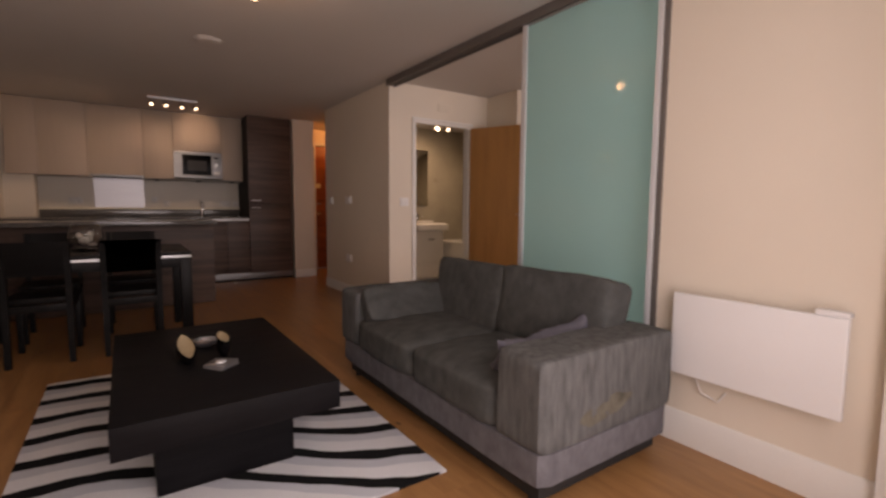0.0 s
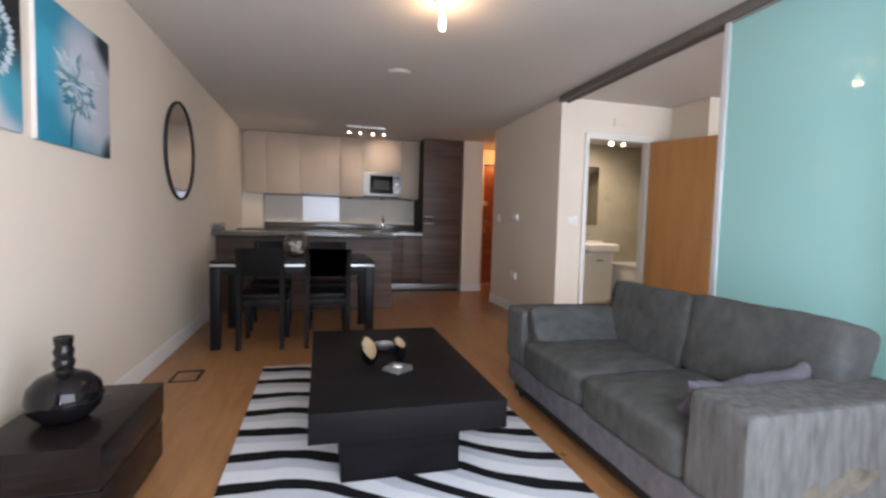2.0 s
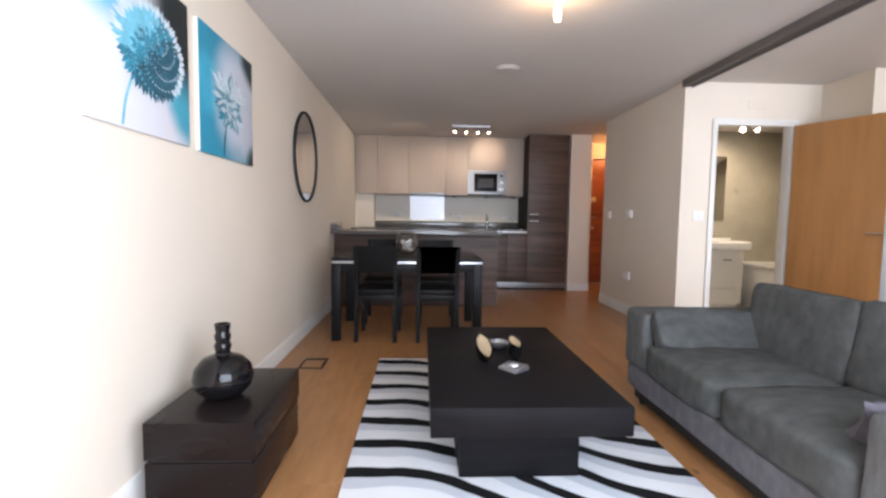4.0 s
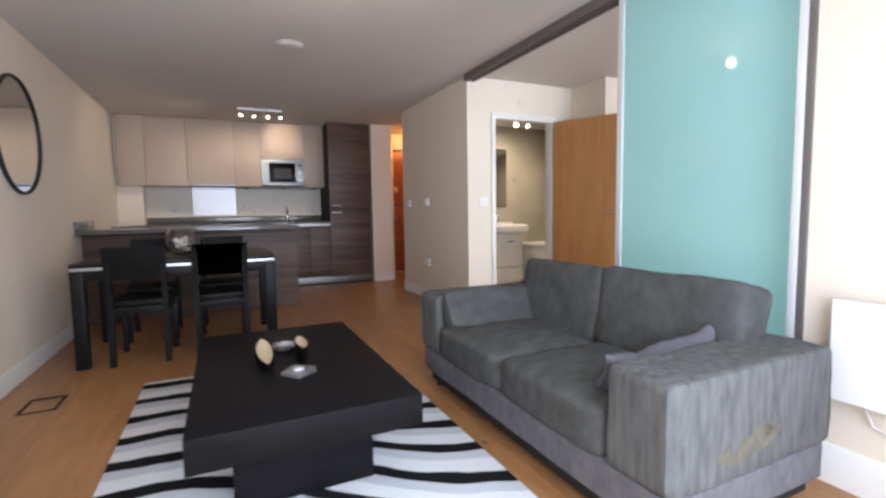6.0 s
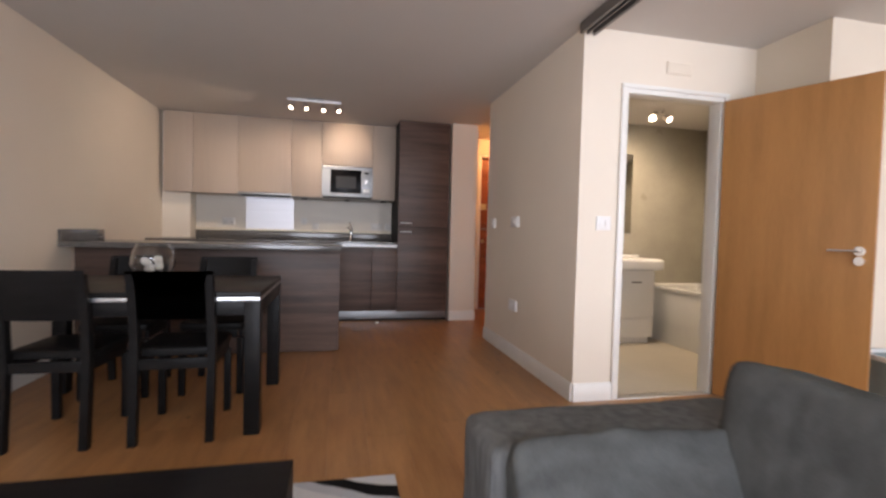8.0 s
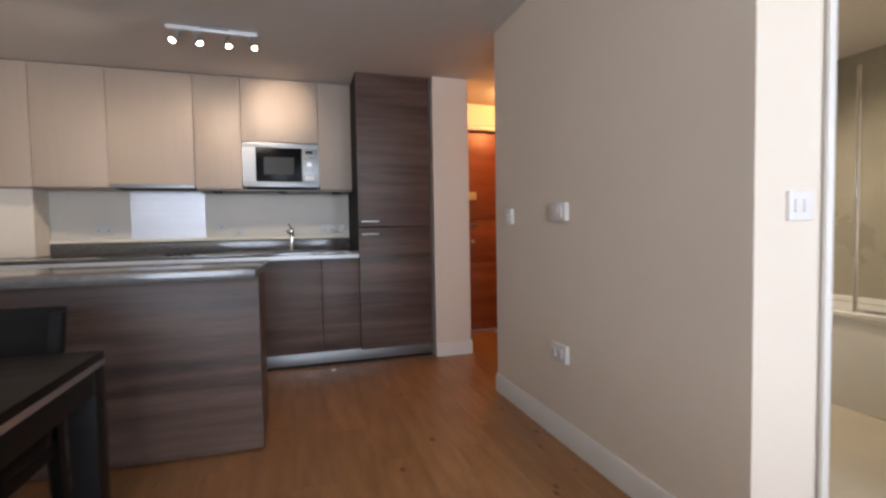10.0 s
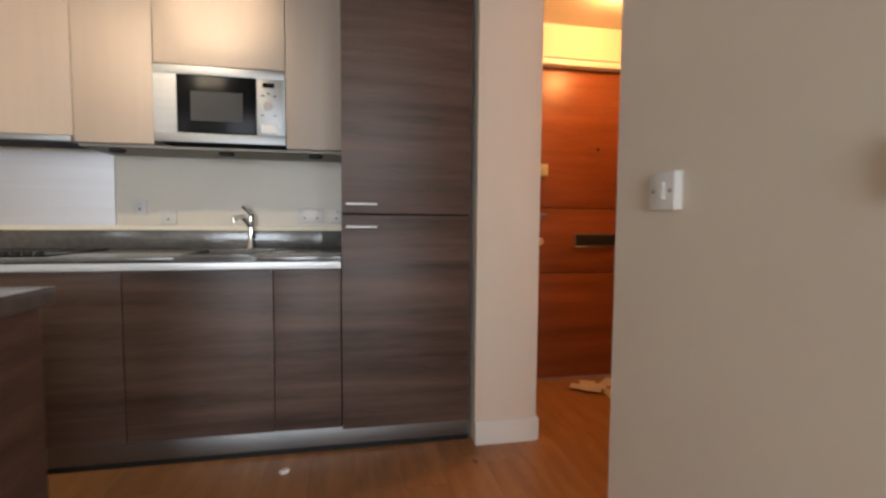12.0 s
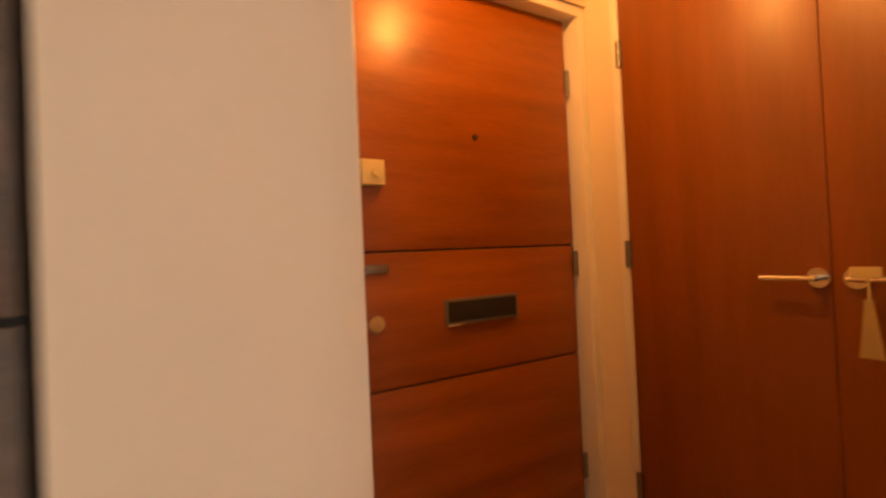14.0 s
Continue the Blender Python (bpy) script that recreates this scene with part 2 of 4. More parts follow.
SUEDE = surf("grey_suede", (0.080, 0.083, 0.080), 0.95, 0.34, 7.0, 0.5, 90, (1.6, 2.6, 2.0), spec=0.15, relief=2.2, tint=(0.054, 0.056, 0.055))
# streaked arm suede, paler than SUEDE: window light is put into its tone
SUEDEV = surf("grey_suede_brushed_lit", (0.108, 0.109, 0.108), 0.95, 0.5, 5.0, 0.5, 60, (7, 7, 1.5), spec=0.15, relief=2.0, tint=(0.070, 0.070, 0.069))
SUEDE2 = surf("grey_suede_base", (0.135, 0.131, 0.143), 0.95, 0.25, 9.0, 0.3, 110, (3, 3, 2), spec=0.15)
PILLOWM = surf("lilac_grey_velvet", (0.125, 0.119, 0.142), 0.9, 0.3, 9.0, 0.3, 90, spec=0.2)
STAIN = surf("tan_stain_on_suede", (0.128, 0.116, 0.092), 0.95, 0.4, 14.0, 0.3, 90, spec=0.1)
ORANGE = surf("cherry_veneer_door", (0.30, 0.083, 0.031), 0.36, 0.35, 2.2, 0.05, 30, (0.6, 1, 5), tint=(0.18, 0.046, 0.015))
# darker than ORANGE: weaker light away from the hall bulb is painted in
ORANGEV = surf("cherry_veneer_upright_dim", (0.205, 0.060, 0.025), 0.40, 0.35, 2.2, 0.05, 30, (4, 5, 0.5), tint=(0.18, 0.050, 0.014))
OAKD = surf("oak_veneer_door", (0.45, 0.212, 0.073), 0.42, 0.25, 2.0, 0.05, 30, (5, 5, 0.5), tint=(0.36, 0.165, 0.055))
UNDERM = surf("grey_melamine", (0.30, 0.275, 0.24), 0.6, 0.1)
GAP = surf("dark_gap", (0.012, 0.009, 0.008), 0.8, 0.1)
SOCKETM = surf("grey_white_plastic", (0.56, 0.545, 0.52), 0.35, 0.03, 5, 0.0, 60)
PLASTIC = surf("white_plastic", (0.78, 0.76, 0.74), 0.35, 0.03, 5, 0.0, 60)
CERAMIC = surf("white_ceramic", (0.82, 0.82, 0.80), 0.12, 0.03, 5, 0.0, 60, coat=0.4)
TILE = surf("beige_wall_tile", (0.36, 0.335, 0.275), 0.3, 0.15, 3.0, 0.02, 50)
TILEF = surf("cream_floor_tile", (0.52, 0.47, 0.38), 0.35, 0.1, 3.0, 0.02, 50)
BLACKCER = surf("black_glazed_ceramic", (0.006, 0.0052, 0.006), 0.05, 0.2, 4, 0.0, 60, coat=0.1, spec=0.3)
IVORY = surf("ivory_inside", (0.44, 0.34, 0.215), 0.5, 0.15, 12, 0.1, 90)
PEWTER = surf("pewter", (0.40, 0.40, 0.42), 0.3, 0.15, 12, 0.1, 60, metal=0.8)
PAPER = surf("white_paper", (0.74, 0.70, 0.64), 0.8, 0.06, 8, 0.05, 60)
PAPERD = surf("dark_booklet", (0.02, 0.02, 0.03), 0.5, 0.1, 8, 0.05, 60)
REDP = surf("red_print", (0.5, 0.05, 0.03), 0.6, 0.1, 8, 0.05, 60)
TAGM = surf("ivory_tag", (0.66, 0.56, 0.32), 0.7, 0.1, 8, 0.05, 60)
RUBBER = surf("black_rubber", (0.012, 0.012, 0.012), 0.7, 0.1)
GROUNDM = surf("far_ground", (0.16, 0.16, 0.14), 0.9, 0.3, 0.2, 0.0, 2)
MIRROR = surf("silvered_mirror", (0.86, 0.87, 0.86), 0.03, 0.0, 1, 0.0, 10, metal=1.0)
LITTOP = surf("cream_lit_top", (0.78, 0.72, 0.58), 0.5, 0.04, 5, 0.0, 60)
BASKET = surf("grey_teal_plastic", (0.24, 0.28, 0.28), 0.5, 0.1, 5, 0.0, 60)
GLASS = clear_glass("clear_glass")
PANE = clear_glass("window_pane_glass")
TEAL = back_painted_glass("opal_aqua_glass", (0.60, 0.88, 0.87))
BULB = glow("lit_bulb", (1.0, 0.80, 0.50), 14)
SPOTG = glow("lit_halogen", (1.0, 0.86, 0.66), 22)
PIC1 = canvas_paint("canvas_blue_to_white", (0.64, 0.65, 0.70), (((0.10, 0.95), 0.50, (0.04, 0.40, 0.60)), ((1.0, 0.30), 0.36, (0.05, 0.38, 0.52)), ((1.06, 0.88), 0.66, (0.004, 0.012, 0.015))))
PIC2 = canvas_paint("canvas_teal", (0.012, 0.24, 0.36), (((0.15, 0.55), 0.30, (0.03, 0.33, 0.47)), ((0.78, 0.52), 0.68, (0.55, 0.60, 0.68)), ((1.04, 1.02), 0.34, (0.004, 0.025, 0.035)), ((1.04, -0.02), 0.26, (0.006, 0.04, 0.055))))
PETALD = surf("dark_teal_print", (0.012, 0.10, 0.15), 0.65, 0.4, 20, 0.0, 60)
PETALC = surf("cyan_print", (0.16, 0.50, 0.64), 0.65, 0.3, 20, 0.0, 60)
PETALT = surf("teal_print", (0.025, 0.24, 0.35), 0.65, 0.4, 20, 0.0, 60)
PETALW = surf("pale_print", (0.58, 0.68, 0.74), 0.65, 0.2, 20, 0.0, 60)
PETALS = surf("grey_teal_print", (0.13, 0.32, 0.40), 0.65, 0.4, 20, 0.0, 60)
RUG = wave_rug("zebra_rug_pile")


# ---- building helpers ----
def box(x0, x1, y0, y1, z0, z1, bev=0.0, seg=2):
    bm = bmesh.new()
    bmesh.ops.create_cube(bm, size=1, matrix=Matrix.Translation(((x0 + x1) / 2, (y0 + y1) / 2, (z0 + z1) / 2)) @ Matrix.Diagonal((abs(x1 - x0), abs(y1 - y0), abs(z1 - z0), 1)))
    if bev:
        bmesh.ops.bevel(bm, geom=bm.edges[:], offset=bev, segments=seg, profile=0.6, affect="EDGES")
    return bm


def rod(a, b, r, n=14, r2=None, caps=True):
    bm = bmesh.new()
    a, b = Vector(a), Vector(b)
    d = b - a
    m = Matrix.Translation((a + b) / 2) @ d.to_track_quat("Z", "Y").to_matrix().to_4x4()
    bmesh.ops.create_cone(bm, cap_ends=caps, segments=n, radius1=r, radius2=r if r2 is None else r2, depth=d.length, matrix=m)
    return bm


def lathe(profile, place, n=32, axis=None):
    """A turned body from (radius, height) pairs."""
    bm = bmesh.new()
    rings = []
    for r, z in profile:
        if r < 1e-5:
            rings.append([bm.verts.new((0, 0, z))])
        else:
            rings.append([bm.verts.new((r * math.cos(2 * math.pi * i / n), r * math.sin(2 * math.pi * i / n), z)) for i in range(n)])
    for p, q in zip(rings, rings[1:]):
        for i in range(n):
            j = (i + 1) % n
            if len(p) == 1 and len(q) > 1:
                bm.faces.new((p[0], q[i], q[j]))
            elif len(q) == 1 and len(p) > 1:
                bm.faces.new((p[i], p[j], q[0]))
            elif len(p) > 1:
                bm.faces.new((p[i], p[j], q[j], q[i]))
    bmesh.ops.recalc_face_normals(bm, faces=bm.faces[:])
    m = Matrix.Translation(place)
    if axis is not None:
        m = m @ Vector(axis).to_track_quat("Z", "Y").to_matrix().to_4x4()
    bmesh.ops.transform(bm, matrix=m, verts=bm.verts[:])
    return bm


def cushion(x0, x1, y0, y1, z0, z1, e=7.0, cuts=11, wrinkle=0.006, seed=0.0, crown=0.0):
    """A stuffed block with rounded edges, a crowned top and soft creases."""
    bm = bmesh.new()
    bmesh.ops.create_cube(bm, size=2)
    bmesh.ops.subdivide_edges(bm, edges=bm.edges[:], cuts=cuts, use_grid_fill=True)
    c = Vector(((x0 + x1) / 2, (y0 + y1) / 2, (z0 + z1) / 2))
    h = Vector((abs(x1 - x0) / 2, abs(y1 - y0) / 2, abs(z1 - z0) / 2))
    for v in bm.verts:
        u = v.co
        k = (abs(u.x) ** e + abs(u.y) ** e + abs(u.z) ** e) ** (1 / e)
        w = u / k
        p = Vector((w.x * h.x, w.y * h.y, w.z * h.z))
        p.z += crown * max(0, w.z) * (1 - w.x * w.x) * (1 - w.y * w.y)
        q = c + p
        s = noise.noise(q * 7 + Vector((seed, 0, 0))) + 0.5 * noise.noise(q * 17 + Vector((0, seed, 0)))
        v.co = q + Vector((w.x, w.y, w.z)) * s * wrinkle
    return bm


def joined(*parts):
    """One bmesh out of several."""
    out = parts[0]
    for bm in parts[1:]:
        me = bpy.data.meshes.new("tmp")
        bm.to_mesh(me)
        bm.free()
        out.from_mesh(me)
        bpy.data.meshes.remove(me)
    return out


def turned(bm, m):
    bmesh.ops.transform(bm, matrix=m, verts=bm.verts[:])
    return bm


def smooth_by_angle(me, degrees=40):
    me.polygons.foreach_set("use_smooth", [True] * len(me.polygons))
    me.set_sharp_from_angle(angle=radians(degrees))


def part(name, bm, material, parent=None, label=""):
    me = bpy.data.meshes.new(name)
    bm.to_mesh(me)
    bm.free()
    me.materials.append(material)
    smooth_by_angle(me)
    ob = new(name, me)
    if parent is not None:
        ob.parent = parent
        ob.matrix_parent_inverse = Matrix.Translation(-world_place(parent))
    return tagged(ob, label)


def world_place(ob):
    """The place of a thing that stands upright, or of a part's thing."""
    p = Vector(ob.location)
    while ob.parent is not None:
        ob = ob.parent
        p = Vector(ob.location)
    return p if ob.type == "EMPTY" else Vector((0, 0, 0))


def sub(name, bm, material, parent, label=""):
    """A piece of a part: the part lies in its thing's own space."""
    me = bpy.data.meshes.new(name)
    bm.to_mesh(me)
    bm.free()
    me.materials.append(material)
    smooth_by_angle(me)
    ob = new(name, me)
    ob.parent = parent
    return tagged(ob, label)


def thing(name, base, label, category, group="", kind=""):
    ob = new(name)
    ob.location = base
    ob.empty_display_size = 0.1
    return tagged(ob, label, category, group, kind)


def structure(name, bm, material, label=""):
    return tagged(part(name, bm, material), label, "", "", "structure")


# ---- large structure ----
LW, SX, BY, CZ = -0.055, 3.352, 4.248, 2.333  # left wall, partition line, bathroom front, ceiling
structure("ground", box(-300, 300, -300, 300, -6.2, -6.0), GROUNDM, "grey ground far below the flat")
structure("floor", box(-0.3, 6.7, -0.6, 8.0, -0.2, -0.016), UNDER, "dark underlay below oak laminate boards")
structure("ceiling", box(-0.3, 6.7, -0.6, 8.0, CZ, CZ + 0.2), CEIL, "off-white painted flat ceiling")
structure("ceiling_bathroom", box(3.44, 5.85, BY + 0.092, 6.005, 2.238, 2.29), CEIL, "lowered off-white bathroom ceiling")
structure("wall_west", box(LW - 0.12, LW, -0.6, 7.87, 0, CZ), WALL, "cream painted wall")
structure("wall_kitchen", box(LW, 3.20, 7.72, 7.87, 0, CZ), WALL, "cream painted wall behind the kitchen")
structure("wall_pipe_boxing", box(LW, 0.234, 7.48, 7.72, 0.915, CZ), WALL, "cream boxed-in corner above the worktop")
structure("wall_pier", box(3.202, 3.512, 6.963, 7.87, 0, CZ), WALL, "cream painted pier beside the tall cabinet")
structure("wall_entrance", joined(box(3.512, 3.76, 7.70, 7.87, 0, CZ), box(3.76, 4.79, 7.70, 7.87, 2.125, CZ), box(4.79, 4.95, 7.70, 7.87, 0, CZ)), WALL, "cream wall round the entrance door")
structure("wall_cupboard", joined(box(4.79, 4.90, 7.585, 7.70, 0, CZ), box(4.79, 4.90, 6.045, 6.255, 0, CZ), box(4.79, 4.90, 6.255, 7.585, 2.155, CZ)), WALL, "cream wall round the hall cupboard")
structure("wall_cupboard_back", box(5.4, 5.5, 6.045, 7.70, 0, CZ), WALL)
structure("wall_hall_south", box(SX, 5.5, 6.005, 6.045, 0, CZ), WALL, "cream painted wall")
structure("wall_bath_west", box(SX, 3.44, BY, 6.005, 0, CZ), WALL, "cream painted wall with sockets")
structure("wall_bath_front", joined(box(3.44, 3.635, BY, BY + 0.092, 0, CZ), box(3.635, 4.40, BY, BY + 0.092, 1.995, CZ), box(4.40, 5.95, BY, BY + 0.092, 0, CZ)), WALL, "cream wall with a doorway to the bathroom")
structure("wall_bath_east", box(5.85, 5.95, BY + 0.092, 6.005, 0, CZ), WALL)
structure("wall_bedroom_nib", box(4.635, 4.74, 3.755, BY, 0, CZ), WALL, "short cream wall behind the open door")
structure("wall_bedroom_north", box(4.74, 6.6, 3.755, 3.86, 0, CZ), WALL, "cream bedroom wall")
structure("wall_bedroom_east", box(6.5, 6.6, -0.5, 3.755, 0, CZ), WALL)
structure("wall_heater", box(3.20, 3.30, -0.5, 1.235, 0, CZ), WALL, "cream wall carrying a panel heater")
structure("wall_window_reveal", box(3.14, 3.197, -0.5, 0.40, 0, CZ), WHITE, "white window reveal")
structure("wall_facade", joined(
    box(LW, 0.2, -0.6, -0.5, 0, CZ), box(0.2, 2.95, -0.6, -0.5, 2.2, CZ), box(0.2, 2.95, -0.6, -0.5, 0, 0.12), box(2.95, 3.75, -0.6, -0.5, 0, CZ),
    box(3.75, 6.25, -0.6, -0.5, 2.15, CZ), box(3.75, 6.25, -0.6, -0.5, 0, 0.55), box(6.25, 6.6, -0.6, -0.5, 0, CZ)), WALL, "cream window wall")


def window(name, x0, x1, z0, z1, lights):
    w = thing(name, ((x0 + x1) / 2, -0.55, z0), "white framed window to the balcony", "", kind="structure")
    f = 0.05
    part("window_frame", joined(box(x0, x1, -0.58, -0.52, z0, z0 + f, 0.004), box(x0, x1, -0.58, -0.52, z1 - f, z1, 0.004), box(x0, x0 + f, -0.579, -0.521, z0 + f, z1 - f, 0.004), box(x1 - f, x1, -0.579, -0.521, z0 + f, z1 - f, 0.004)), WHITE, w)
    for i in range(1, lights):
        x = x0 + (x1 - x0) * i / lights
        part("mullion", box(x - 0.03, x + 0.03, -0.578, -0.522, z0 + f, z1 - f, 0.004), WHITE, w)
    for i in range(lights):
        a, b = x0 + (x1 - x0) * i / lights + 0.05, x0 + (x1 - x0) * (i + 1) / lights - 0.05
        p = part("pane", box(a, b, -0.556, -0.548, z0 + f, z1 - f), PANE, w)
        p.visible_shadow = False
    return w


window("window_1", 0.2, 2.95, 0.12, 2.2, 3)
window("window_2", 3.75, 6.25, 0.55, 2.15, 3)

# floors of the bathroom and the bedroom
structure("floor_bathroom", box(3.44, 5.85, BY + 0.03, 6.005, -0.012, -0.002), TILEF, "cream tiled bathroom floor")
structure("trim_threshold", box(3.66, 4.38, BY - 0.02, BY + 0.05, -0.008, 0.004, 0.002), ALU, "aluminium door threshold")
structure("wall_bath_tiles_north", box(3.44, 5.85, 5.992, 6.005, 0, 2.238), TILE, "beige tiled bathroom wall")
structure("wall_bath_tiles_east", box(5.835, 5.85, BY + 0.092, 5.992, 0, 2.238), TILE, "beige tiled bathroom wall")
structure("wall_bath_tiles_west", box(3.44, 3.455, BY + 0.092, 5.992, 0, 2.238), TILE, "beige tiled bathroom wall")


def skirting(a, b, side, h=0.115, t=0.016):
    """A skirting board from a to b with a chamfered top; side turns it to the room."""
    a, b = Vector((*a, 0)), Vector((*b, 0))
    d = (b - a).normalized()
    nrm = Vector((-d.y, d.x, 0)) * side
    bm = bmesh.new()
    prof = [(0, 0), (t, 0), (t, h - 0.014), (t * 0.45, h), (0, h)]
    va = [bm.verts.new(a + nrm * p + Vector((0, 0, q))) for p, q in prof]
    vb = [bm.verts.new(b + nrm * p + Vector((0, 0, q))) for p, q in prof]
    bm.faces.new(va), bm.faces.new(vb[::-1])
    for i in range(5):
        j = (i + 1) % 5
        bm.faces.new((va[i], vb[i], vb[j], va[j]))
    bmesh.ops.recalc_face_normals(bm, faces=bm.faces[:])
    return structure("baseboard", bm, WHITE, "white painted skirting board")


skirting((LW, -0.5), (LW, 5.66), -1)
skirting((SX, BY), (SX, 6.045), 1)
skirting((SX, 6.045), (4.79, 6.045), 1)
skirting((SX, BY), (3.617, BY), -1)
skirting((4.44, BY), (4.635, BY), -1)
skirting((4.635, 3.755), (6.5, 3.755), -1)
skirting((3.202, 6.963), (3.512, 6.963), -1)
skirting((3.512, 6.963), (3.512, 7.70), -1)
skirting((3.20, 0.40), (3.20, 1.235), 1, 0.15)
skirting((4.79, 7.70), (4.79, 7.60), -1)


def doorway(name, x0, x1, y0, y1, top, w=0.035):
    """White lining and architrave round a doorway in a wall that faces south."""
    d = thing(name, ((x0 + x1) / 2, y0, 0), "white painted door frame", "", kind="structure")
    for a, b in ((x0, x0 + w), (x1 - w, x1)):
        part("jamb", box(a, b, y0 - 0.004, y1 + 0.004, 0, top - w, 0.003), WHITE, d)
    part("head", box(x0, x1, y0 - 0.004, y1 + 0.004, top - w, top, 0.003), WHITE, d)
    return d


d1 = doorway("door_1", 3.638, 4.397, BY, BY + 0.092, 1.992)
for a, b in ((3.618, 3.648), (4.387, 4.418)):
    part("architrave", box(a, b, BY - 0.02, BY - 0.006, 0, 1.985, 0.004), WHITE, d1)
part("architrave", box(3.618, 4.418, BY - 0.021, BY - 0.006, 1.985, 2.010, 0.004), WHITE, d1)

d2 = doorway("door_2", 3.762, 4.788, 7.715, 7.86, 2.123, 0.038)
d3 = thing("door_3", (4.79, 6.92, 0), "white painted cupboard door frame", "", kind="structure")
for a, b in ((6.258, 6.29), (7.55, 7.582)):
    part("jamb", box(4.778, 4.90, a, b, 0, 2.118, 0.003), WHITE, d3)
part("head", box(4.778, 4.90, 6.258, 7.582, 2.118, 2.152, 0.003), WHITE, d3)


# ---- doors ----
def lever(parent, place, along, out, length=0.12):
    """A round rose with a straight lever."""
    p, a, o = Vector(place), Vector(along), Vector(out)
    part("handle_rose", rod(p, p + o * 0.012, 0.026, 24), CHROME, parent, "chrome rose")
    part("handle_lever", joined(rod(p + o * 0.01, p + o * 0.05, 0.0095), rod(p + o * 0.045 - a * 0.008, p + o * 0.045 + a * length, 0.0085)), CHROME, parent, "chrome lever handle")


def hinge(parent, place, dx, dy, h=0.1):
    x, y, z = place
    part("hinge", joined(rod((x, y, z - h / 2), (x, y, z + h / 2), 0.007, 10), box(x - dx, x + dx, y - dy, y + dy, z - h / 2, z + h / 2)), STEEL, parent, "steel hinge")


# entrance door: three veneer fields with grooves between
ED = 7.773
ent = thing("entrance_door", (4.27, ED, 0), "closed cherry veneer entrance door with a letter plate", "door")
for z0, z1 in ((0.008, 0.724), (0.731, 1.162), (1.169, 2.083)):
    part("panel", box(3.803, 4.727, ED, ED + 0.044, z0, z1, 0.002), ORANGE, ent)
part("core", box(3.806, 4.724, ED + 0.008, ED + 0.05, 0.01, 2.08), GAP, ent)
# steel plate and flap; the dark they reflect is put into their colour
lp = part("letter_plate", box(4.104, 4.420, ED - 0.006, ED + 0.002, 0.903, 0.995, 0.003), TRACKM, ent, "steel letter plate with its dark reflection in the colour")
sub("flap", box(4.116, 4.408, ED - 0.010, ED - 0.0055, 0.916, 0.986, 0.003), GAP, lp)
sub("lip", box(4.108, 4.40, ED - 0.014, ED - 0.0055, 0.903, 0.910, 0.002), CHROME, lp)
part("spyhole", rod((4.262, ED - 0.006, 1.563), (4.262, ED + 0.004, 1.563), 0.010, 20), GAP, ent)
part("rim_lock", joined(box(3.815, 3.892, ED - 0.035, ED, 1.372, 1.452, 0.006), rod((3.86, ED - 0.05, 1.41), (3.86, ED - 0.03, 1.41), 0.014, 16)), TAGM, ent, "brass coloured rim lock")
part("door_chain_plate", box(3.825, 3.90, ED - 0.012, ED, 1.098, 1.125, 0.003), STEEL, ent)
part("keyhole_plate", rod((3.853, ED - 0.012, 0.941), (3.853, ED, 0.941), 0.026, 20), CHROME, ent)
for hz in (0.27, 1.09, 1.83):
    hinge(ent, (4.730, ED - 0.006, hz), 0.012, 0.004)

# hall cupboard: two upright leaves
for name, y0, y1, hy, s in (("cupboard_door", 6.9395, 7.547, 6.965, 1), ("cupboard_door", 6.293, 6.9375, 6.886, -1)):
    cd = thing(name, (4.80, (y0 + y1) / 2, 0), "closed cherry veneer cupboard door with a chrome lever", "door", "hall cupboard doors")
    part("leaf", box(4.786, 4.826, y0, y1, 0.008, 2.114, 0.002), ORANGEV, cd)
    lever(cd, (4.786, hy, 1.042), (0, s, 0), (-1, 0, 0), 0.125 if s > 0 else 0.15)
    for hz in (0.26, 1.12, 1.87):
        hinge(cd, (4.779, y1 + 0.002 if s > 0 else y0 - 0.002, hz), 0.004, 0.012)
tg = thing("door_tag", (4.735, 6.80, 0.80), "ivory card tag hung on the cupboard lever", "tag")
part("loop", joined(box(4.728, 4.733, 6.825, 6.885, 1.048, 1.073, 0.001), rod((4.73, 6.85, 1.055), (4.73, 6.85, 0.99), 0.003, 8)), TAGM, tg)
bm = bmesh.new()
vs = [bm.verts.new(p) for p in ((4.728, 6.843, 0.995), (4.728, 6.859, 0.995), (4.726, 6.873, 0.855), (4.726, 6.825, 0.855))]
bmesh.ops.solidify(bm, geom=[bm.faces.new(vs)], thickness=0.003)
part("card", bm, TAGM, tg)

# the open bathroom door, swung out into the bedroom
bd = thing("bathroom_door", (4.385, BY - 0.022, 0), "open oak veneer bathroom door with a chrome lever", "door")
part("leaf", box(4.385, 4.385 + 0.775, BY - 0.042, BY - 0.002, 0.008, 1.955, 0.002), OAKD, bd)
p = Vector((4.385 + 0.715, BY - 0.042, 1.0))
for o, yy in ((-1, BY - 0.042), (1, BY - 0.002)):
    q = Vector((p.x, yy, 1.0))
    part("handle_rose", rod(q, q + Vector((0, o * 0.012, 0)), 0.026, 24), CHROME, bd, "chrome rose")
    part("handle_lever", joined(rod(q + Vector((0, o * 0.01, 0)), q + Vector((0, o * 0.05, 0)), 0.0095), rod(q + Vector((0.008, o * 0.045, 0)), q + Vector((-0.13, o * 0.045, 0)), 0.0085)), CHROME, bd, "chrome lever handle")
    q = q - Vector((0, 0, 0.055))
